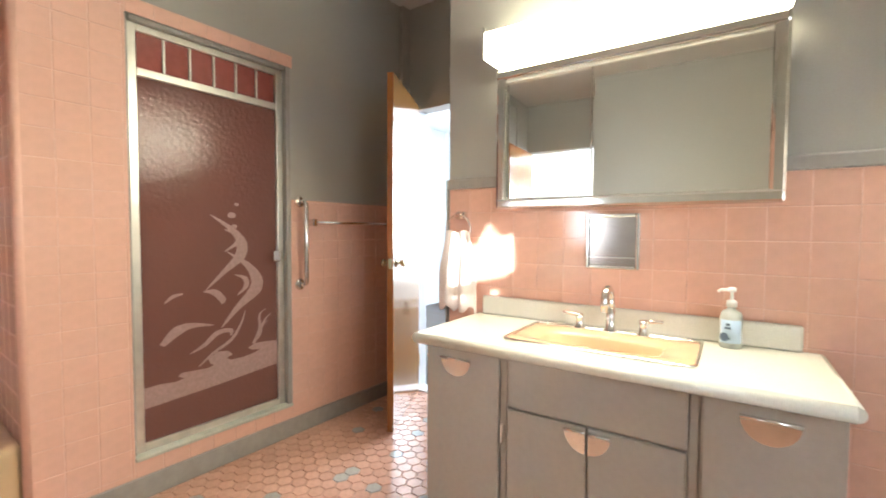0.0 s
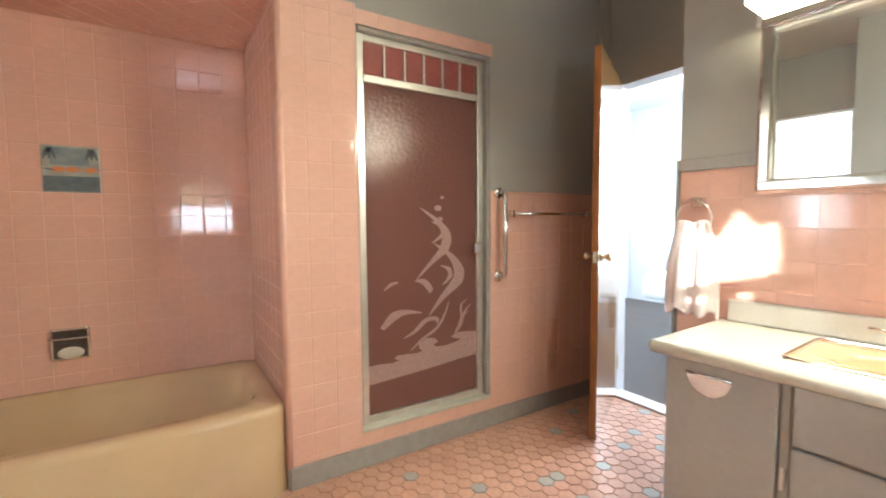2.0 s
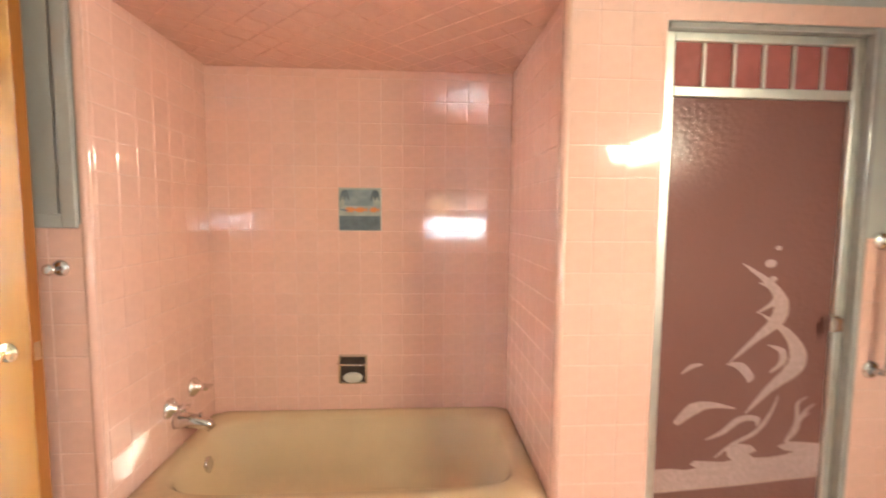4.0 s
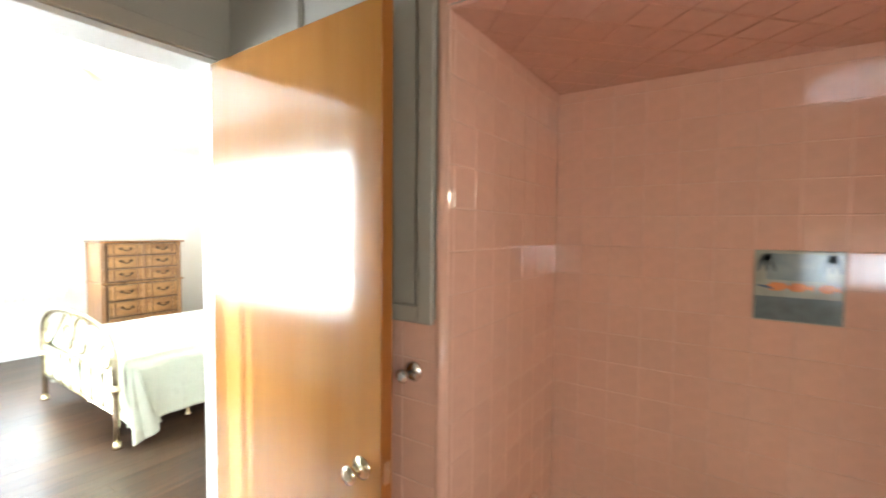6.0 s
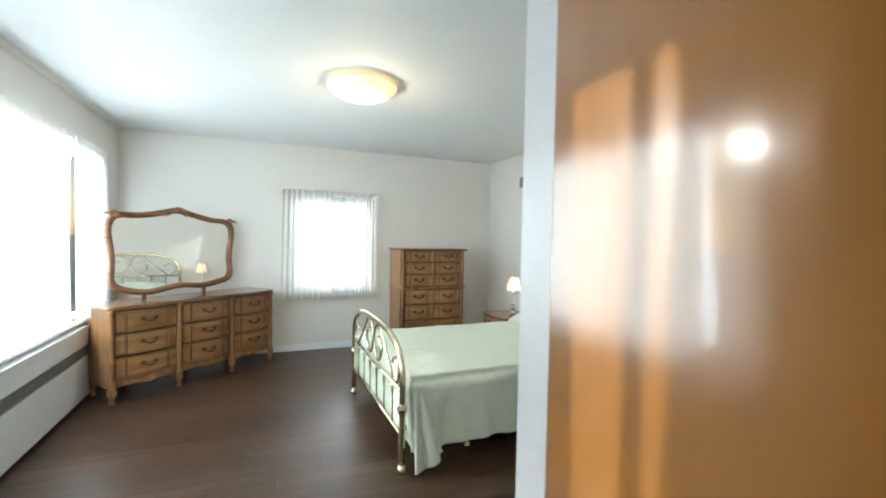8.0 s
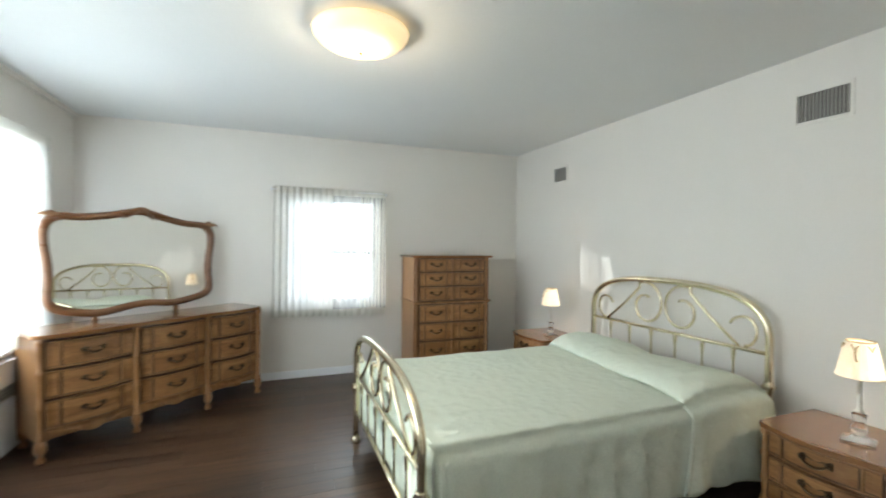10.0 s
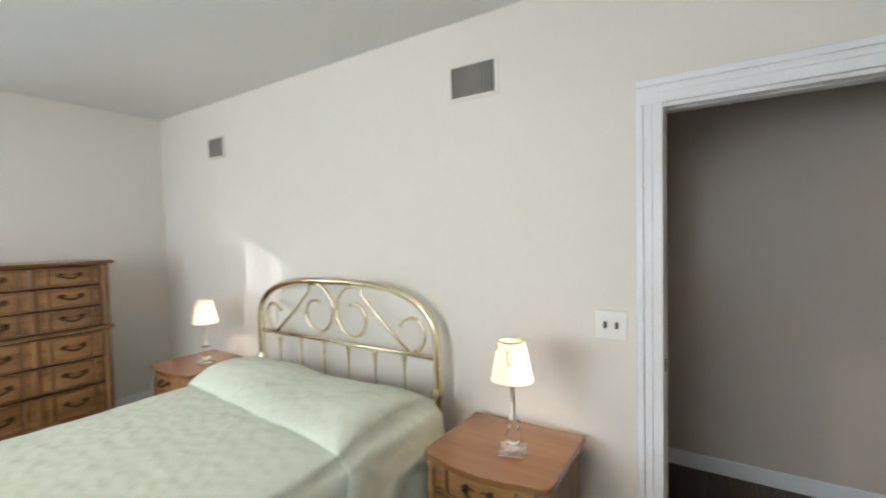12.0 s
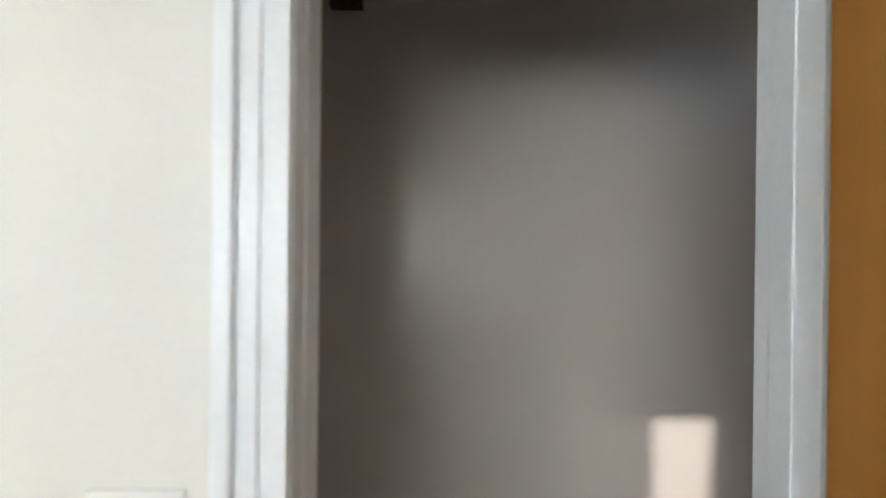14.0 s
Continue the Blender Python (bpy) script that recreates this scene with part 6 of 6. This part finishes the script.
def over(s, x, lift):
    """Across the bed: down one side, over the top, down the other. s from 0 to 1."""
    length = 2 * DROP + (Y1 - Y0)
    q = s * length
    wob = 0.007 * noise.noise((x * 3.1, q * 3, lift)) + 0.004 * noise.noise((x * 9, q * 9, 3))
    r = 0.05
    if q < DROP:
        dep = (DROP - q) / DROP
        out = 0.010 + 0.035 * dep * (0.55 + 0.45 * math.sin(x * 13 + 1.3 * math.sin(x * 5))) + 0.012 * dep * math.sin(x * 31)
        y, z = Y1 + out, ZT - (DROP - 0.016) * dep - 0.028
        if dep < 0.12:
            y -= r * (1 - dep / 0.12) ** 2
    elif q < DROP + Y1 - Y0:
        y, z = Y1 - (q - DROP), ZT
        e = min(q - DROP, DROP + Y1 - Y0 - q)
        z -= 0.028 * max(0, 1 - e / 0.09) ** 2
        y -= r * max(0, 1 - (q - DROP) / 0.05) ** 2
        y += r * max(0, 1 - (DROP + Y1 - Y0 - q) / 0.05) ** 2
    else:
        dep = (q - DROP - (Y1 - Y0)) / DROP
        out = 0.010 + 0.035 * dep * (0.55 + 0.45 * math.sin(x * 12 + 2)) + 0.010 * dep * math.sin(x * 29)
        y, z = Y0 - out, ZT - (DROP - 0.016) * dep - 0.028
        if dep < 0.12:
            y += r * (1 - dep / 0.12) ** 2
    return Vector((x, y, z + wob))


def base_cloth(u, v):
    p = over(u, -4.50 + 2.265 * v, 0)
    low = max(0.0, (0.22 - p.z) / 0.2)
    p.z += 0.03 * low * math.sin(p.x * 4.1 + 0.7)
    return p


part("main_cloth", sheet(bmesh.new(), 90, 110, base_cloth, 0.006), spread_green, spread)


def foot_cloth(u, v):
    """The end that hangs inside the footboard, longer at the near corner."""
    y = Y0 - 0.02 + (Y1 - Y0 + 0.04) * u
    tail = max(0.0, (u - 0.86) / 0.14)
    drop = 0.40 + 0.19 * tail ** 1.5
    fold = 0.014 * math.sin(y * 17 + math.sin(y * 6)) * v
    return Vector((-2.236 + 0.022 * math.sin(min(1, v * 5) * 1.57) + fold * 0.5 - 0.075 * tail * v * v, y + 0.055 * tail * v, ZT - 0.004 - drop * v + (0.02 * (1 - tail) * math.sin(y * 5) if v > 0.9 else 0)))


part("foot_drop", sheet(bmesh.new(), 80, 26, foot_cloth, 0.006), spread_green, spread)


def corner_cloth(u, v):
    """Gathered corner fold that reaches the floor."""
    wide = 0.05 + 0.17 * v
    x = -2.25 - wide * u * 0.95 + 0.012 * math.sin(u * 15) * v
    y = Y1 + 0.030 + 0.035 * v + 0.022 * math.sin(u * 11 + 0.6) * v
    return Vector((x, y, ZT - 0.05 - (0.56 - 0.10 * u ** 2) * v + 0.006 * math.sin(u * 9)))


part("corner_fold", sheet(bmesh.new(), 28, 30, corner_cloth, 0.006), spread_green, spread)


def pillow_cloth(u, v):
    """The layer that is folded up over the pillows, hanging lower at the sides."""
    x = -4.46 + (0.78 - 0.26 * u) * min(v, 0.95) - 0.035 * max(0.0, (v - 0.93) / 0.07) ** 2
    p = over(u, x, 5)
    length = 2 * DROP + (Y1 - Y0)
    q = u * length
    inside = max(0.0, min(1.0, min(q - DROP, DROP + (Y1 - Y0) - q) / 0.18)) if DROP < q < DROP + Y1 - Y0 else 0.0
    w = min(1.0, v / 0.97)
    hump = (1 - abs(2 * w - 1) ** 3.6) * (0.86 + 0.14 * math.sin(q * 4.2)) + 0.10 * noise.noise((x * 3, q * 2.2, 4)) * (1 - abs(2 * w - 1))
    dip = 1 - 0.16 * math.exp(-((q - length / 2) / 0.14) ** 2)
    p.z += 0.010 + 0.116 * hump * (0.25 + 0.75 * inside ** 0.6) * dip * (1.0 if inside > 0 else 0.0) + 0.020 * noise.noise((x * 3.5, q * 3, 8)) + 0.007 * noise.noise((x * 11, q * 7, 2))
    if q < DROP or q > DROP + Y1 - Y0:
        sgn = 1 if q < DROP else -1
        dep = (DROP - q) / DROP if q < DROP else (q - DROP - (Y1 - Y0)) / DROP
        p.y += sgn * (0.012 + 0.018 * hump + 0.014 * math.sin(x * 19) * dep)
        p.z += 0.045 * hump * (1 - dep)
        p.x += 0.13 * dep * (v - 0.75)
    return p


part("folded_top", sheet(bmesh.new(), 96, 36, pillow_cloth, 0.007), spread_green, spread)
for y in (-5.0, -4.17):
    pl = bmesh.new()
    bmesh.ops.create_uvsphere(pl, u_segments=20, v_segments=10, radius=1, matrix=Matrix.Translation((-4.16, y, 0.672)) @ Matrix.Diagonal((0.24, 0.30, 0.045, 1)))
    solo("pillow", pl, white_cloth, "white pillow under the folded bedspread", "pillow", "pillows on the bed")
# ---- tiles and planks, each a piece of its own ----
TS = 0.1075
PIECES = random.Random(11)


def tile_mesh(w, h, mat, name="tile"):
    """A glazed tile with eased edges, centred, its face towards +z."""
    bm = bmesh.new()
    g, c, t = 0.0006, 0.0022, 0.0036
    low = [bm.verts.new((sx * (w / 2 - g), sy * (h / 2 - g), -0.001)) for sx, sy in ((-1, -1), (1, -1), (1, 1), (-1, 1))]
    mid = [bm.verts.new((sx * (w / 2 - g), sy * (h / 2 - g), t - 0.0022)) for sx, sy in ((-1, -1), (1, -1), (1, 1), (-1, 1))]
    top = [bm.verts.new((sx * (w / 2 - g - c), sy * (h / 2 - g - c), t)) for sx, sy in ((-1, -1), (1, -1), (1, 1), (-1, 1))]
    for i in range(4):
        j = (i + 1) % 4
        bm.faces.new((low[i], low[j], mid[j], mid[i]))
        bm.faces.new((mid[i], mid[j], top[j], top[i]))
    bm.faces.new(top)
    return mesh_of(name, bm, mat)


TILE_CACHE = {}


def tile_of(w, h, mat):
    key = (round(w, 4), round(h, 4), mat.name)
    if key not in TILE_CACHE:
        TILE_CACHE[key] = tile_mesh(w, h, mat)
    return TILE_CACHE[key]


def cuts(a, b, start):
    """Joints along a length, with a whole tile's joint at start."""
    first = start - math.ceil((start - a) / TS) * TS
    out = [a]
    x = first
    while x < b - 1e-4:
        if x > a + 0.012 and x < b - 0.012:
            out.append(x)
        x += TS
    return out + [b]


def tile_field(name, label, corner, u, v, n, us, vs, skip=(), mat=None):
    """Tiles on a plane: corner + a*u + b*v, facing n; us and vs are the joints."""
    corner, u, v, n = Vector(corner), Vector(u), Vector(v), Vector(n)
    bm = bmesh.new()
    a = [corner + u * us[i] + v * vs[j] for i, j in ((0, 0), (-1, 0), (-1, -1), (0, -1))]
    lo, hi = [bm.verts.new(p) for p in a], [bm.verts.new(p + n * 0.0037) for p in a]
    bm.faces.new(hi)
    for i in range(4):
        bm.faces.new((lo[i], lo[(i + 1) % 4], hi[(i + 1) % 4], hi[i]))
    field = solo(name, bm, pink_grout, label, kind=S)
    turn = Matrix((u, v, n)).transposed().to_4x4()
    for a0, a1 in zip(us, us[1:]):
        for b0, b1 in zip(vs, vs[1:]):
            ca, cb = (a0 + a1) / 2, (b0 + b1) / 2
            if any(s[0] < ca < s[1] and s[2] < cb < s[3] for s in skip):
                continue
            ob = new("tile", tile_of(a1 - a0, b1 - b0, mat or pink_tile))
            ob.parent = field
            ob.matrix_basis = Matrix.Translation(corner + u * ca + v * cb + n * 0.0015) @ turn @ pose(0, 0, 0, PIECES.gauss(0, 0.13), PIECES.gauss(0, 0.13), 0)
    return field


X, Y, Z = (1, 0, 0), (0, 1, 0), (0, 0, 1)
tile_field("tiling_tub_back", "glossy pink square tiles behind the bathtub", (-2.608, 0, 0), Y, Z, X, cuts(-0.785, 0.73, -0.146), cuts(0.36, 2.11, 1.308), [(-0.146, 0.067, 1.308, 1.524)])
tile_field("tiling_tub_south", "glossy pink square tiles at the tub's tap end", (0, -0.785, 0), X, Z, Y, cuts(-2.6, -1.825, -2.6), cuts(0.36, 2.11, 1.308))
tile_field("tiling_tub_north", "glossy pink square tiles at the tub's end wall", (0, 0.73, 0), X, Z, (0, -1, 0), cuts(-2.6, -1.825, -2.6), cuts(0.36, 2.11, 1.308))
tile_field("tiling_pier", "glossy pink square tiles between tub and shower", (WX, 0, 0), Y, Z, X, cuts(0.735, 1.07, 0.735), cuts(0.10, 2.125, 1.308))
tile_field("tiling_shower_head", "pink tile band over the shower door", (WX, 0, 0), Y, Z, X, cuts(1.07, 1.845, 1.07), [2.04, 2.105])
tile_field("tiling_over_tub", "pink tile band over the tub alcove", (WX, 0, 0), Y, Z, X, cuts(-0.785, 0.735, -0.146), [2.11, 2.125 + 0.09])
tile_field("tiling_west", "glossy pink square tiles beside the shower", (WX, 0, 0), Y, Z, X, cuts(1.832, 2.80, 2.80), cuts(0.10, 1.31, 1.31))
tile_field("tiling_shower_curb", "pink tiles under the shower sill", (WX, 0, 0), Y, Z, X, cuts(1.07, 1.832, 1.07), [0.10, 0.17])
tile_field("tiling_south_west", "glossy pink square tiles behind the open door", (WX, 0, 0), Y, Z, X, cuts(SY, -0.805, -0.805), cuts(0.10, 1.355, 1.355))
on_vanity_wall(tile_field("tiling_vanity", "glossy pink square tile wainscot behind the vanity", (0, VY, 0), X, Z, (0, -1, 0), cuts(-0.885, 1.295, -0.885), cuts(0.10, 1.345, 1.345)))
# rounded outer corners of the alcove
for y, s in ((0.740, 1), (-0.799, -1)):
    solo("tile_bullnose", tube(bmesh.new(), [(WX - 0.008, y, 0.10), (WX - 0.008, y, 2.125)], 0.0165, 14), pink_tile, "rounded pink tile edge of the alcove", kind=S)
on_vanity_wall(trim("tile_cap", "grey tile cap along the pink wainscot", ((-0.892, VY - 0.012, 1.345), (1.298, VY, 1.392)), mat=grey_tile, bev=0.006))
on_vanity_wall(trim("tile_cap", "grey tile cap along the pink wainscot", ((-0.902, VY - 0.012, 0.0), (-0.892, VY + 0.2, 1.392)), mat=grey_tile, bev=0.004))
trim("tile_cap", "pink tile cap beside the shower", ((WX, 1.832, 1.31), (WX + 0.009, 2.80, 1.325)), mat=pink_tile, bev=0.004)
trim("tile_base", "grey cove tile base along the floor", ((WX, 0.735, 0), (WX + 0.012, 2.80, 0.10)), mat=grey_tile, bev=0.005)
trim("tile_base", "grey cove tile base along the floor", ((WX, SY, 0), (WX + 0.012, -0.805, 0.10)), mat=grey_tile, bev=0.005)
on_vanity_wall(trim("tile_base", "grey cove tile base along the floor", ((0.44, VY - 0.012, 0), (1.298, VY, 0.10)), mat=grey_tile, bev=0.005))
trim("corner_strip", "pale painted corner strip by the far door", ((WX, 2.72, 0.10), (WX + 0.03, NY, TOP)), mat=grey_paint, bev=0.004)

# tiled ceiling of the alcove, one mesh
bm = bmesh.new()
box(bm, (-2.605, -0.78, 2.103), (-1.825, 0.727, 2.1095))
AX0, AX1, AY0, AY1 = -2.603, -1.827, -0.778, 0.725


def clipped(poly, axis, limit, sign):
    """The part of a polygon on one side of a line."""
    out = []
    for p, q in zip(poly, poly[1:] + poly[:1]):
        dp, dq = sign * (p[axis] - limit), sign * (q[axis] - limit)
        if dp >= 0:
            out.append(p)
        if dp * dq < 0:
            k = dp / (dp - dq)
            out.append((p[0] + (q[0] - p[0]) * k, p[1] + (q[1] - p[1]) * k))
    return out


for i in range(-14, 15):
    for j in range(-14, 15):
        h = TS / math.sqrt(2) - 0.0013
        cx, cy = -2.2 + (i + j) * TS / math.sqrt(2), (i - j) * TS / math.sqrt(2)
        poly = [(cx - h, cy), (cx, cy - h), (cx + h, cy), (cx, cy + h)]
        for axis, limit, sign in ((0, AX0, 1), (0, AX1, -1), (1, AY0, 1), (1, AY1, -1)):
            poly = clipped(poly, axis, limit, sign) if poly else poly
        if len(poly) < 3:
            continue
        mx_, my_ = sum(p[0] for p in poly) / len(poly), sum(p[1] for p in poly) / len(poly)
        tilt = (PIECES.gauss(0, 0.002), PIECES.gauss(0, 0.002))
        lo = [bm.verts.new((x, y, 2.1035)) for x, y in poly]
        hi = [bm.verts.new((mx_ + (x - mx_) * 0.955, my_ + (y - my_) * 0.955, 2.1005 + tilt[0] * (x - mx_) + tilt[1] * (y - my_))) for x, y in poly]
        bm.faces.new(hi)
        for k in range(len(poly)):
            bm.faces.new((lo[k], lo[(k + 1) % len(poly)], hi[(k + 1) % len(poly)], hi[k]))
solo("ceiling", bm, pink_ceiling, "pink tiled ceiling of the tub alcove", kind=S)

# hexagon floor
HS = 0.070


def hexagon(bm, m):
    lo = [bm.verts.new(m @ Vector(((HS / math.sqrt(3) - 0.0018) * math.cos(radians(60 * k)), (HS / math.sqrt(3) - 0.0018) * math.sin(radians(60 * k)), -0.005))) for k in range(6)]
    hi = [bm.verts.new(m @ Vector(((HS / math.sqrt(3) - 0.0045) * math.cos(radians(60 * k)), (HS / math.sqrt(3) - 0.0045) * math.sin(radians(60 * k)), 0.0))) for k in range(6)]
    bm.faces.new(hi)
    for i in range(6):
        bm.faces.new((lo[i], lo[(i + 1) % 6], hi[(i + 1) % 6], hi[i]))
    return bm


hex_pink_mesh, hex_grey_mesh = mesh_of("hex_tile", hexagon(bmesh.new(), Matrix.Identity(4)), hex_tile), mesh_of("hex_tile", hexagon(bmesh.new(), Matrix.Identity(4)), hex_grey)
rest_pink, rest_grey = bmesh.new(), bmesh.new()
col = HS * math.sqrt(3) / 2
singles = 0
for i in range(-32, 23):
    for j in range(-30, 46):
        x, y = i * col, j * HS + (HS / 2 if i % 2 else 0)
        if not (WX < x < 1.28 and SY + 0.02 < y < 2.78) or (x > -0.89 and y > VY - 0.03 + 0.04 * (x + 0.72)):
            continue
        if -0.68 < x < 0.42 and y > 1.72:
            continue
        grey = PIECES.random() < 0.04
        m = Matrix.Translation((x, y, PIECES.gauss(0, 0.0003))) @ pose(0, 0, 0, PIECES.gauss(0, 0.2), PIECES.gauss(0, 0.2), 0)
        if x < -0.80 and 1.25 < y < 2.75 and singles < 300:
            ob = new("hex_tile", hex_grey_mesh if grey else hex_pink_mesh)
            ob.parent = floor_bath
            ob.matrix_basis = m
            singles += 1
        else:
            hexagon(rest_grey if grey else rest_pink, m)
for b, mt in ((rest_pink, hex_tile), (rest_grey, hex_grey)):
    tagged(part("hex_tiles", b, mt, floor_bath), kind="stuff")

# bedroom planks, laid along x
plank_meshes = {}
PW = 0.128
row = 0
y = BY0
while y < SY - 0.001:
    w = min(PW, SY - y)
    x = BX0 - 1.2 + 1.15 * ((row * 7) % 11) / 11 - 1.2
    while x < BX1 + 0.14:
        length = (1.15, 1.55, 1.9, 2.3)[PIECES.randrange(4)]
        a, b = max(x, BX0 - 1.05), min(x + length, BX1 + 0.14)
        x += length
        if b - a < 0.05:
            continue
        key = (round(b - a, 3), round(w, 4))
        if key not in plank_meshes:
            bm = bmesh.new()
            l, h = key[0] / 2 - 0.0002, key[1] / 2 - 0.0002
            lo = [bm.verts.new((sx * l, sy * h, -0.006)) for sx, sy in ((-1, -1), (1, -1), (1, 1), (-1, 1))]
            mi = [bm.verts.new((sx * l, sy * h, -0.0015)) for sx, sy in ((-1, -1), (1, -1), (1, 1), (-1, 1))]
            hi = [bm.verts.new((sx * (l - 0.0005), sy * (h - 0.0005), 0.0)) for sx, sy in ((-1, -1), (1, -1), (1, 1), (-1, 1))]
            for q in range(4):
                r = (q + 1) % 4
                bm.faces.new((lo[q], lo[r], mi[r], mi[q]))
                bm.faces.new((mi[q], mi[r], hi[r], hi[q]))
            bm.faces.new(hi)
            plank_meshes[key] = mesh_of("plank", bm, dark_plank)
        ob = new("plank", plank_meshes[key])
        ob.parent = floor_bedroom
        ob.matrix_basis = Matrix.Translation(((a + b) / 2, y + w / 2, PIECES.uniform(-0.0004, 0.0)))
    y += PW
    row += 1
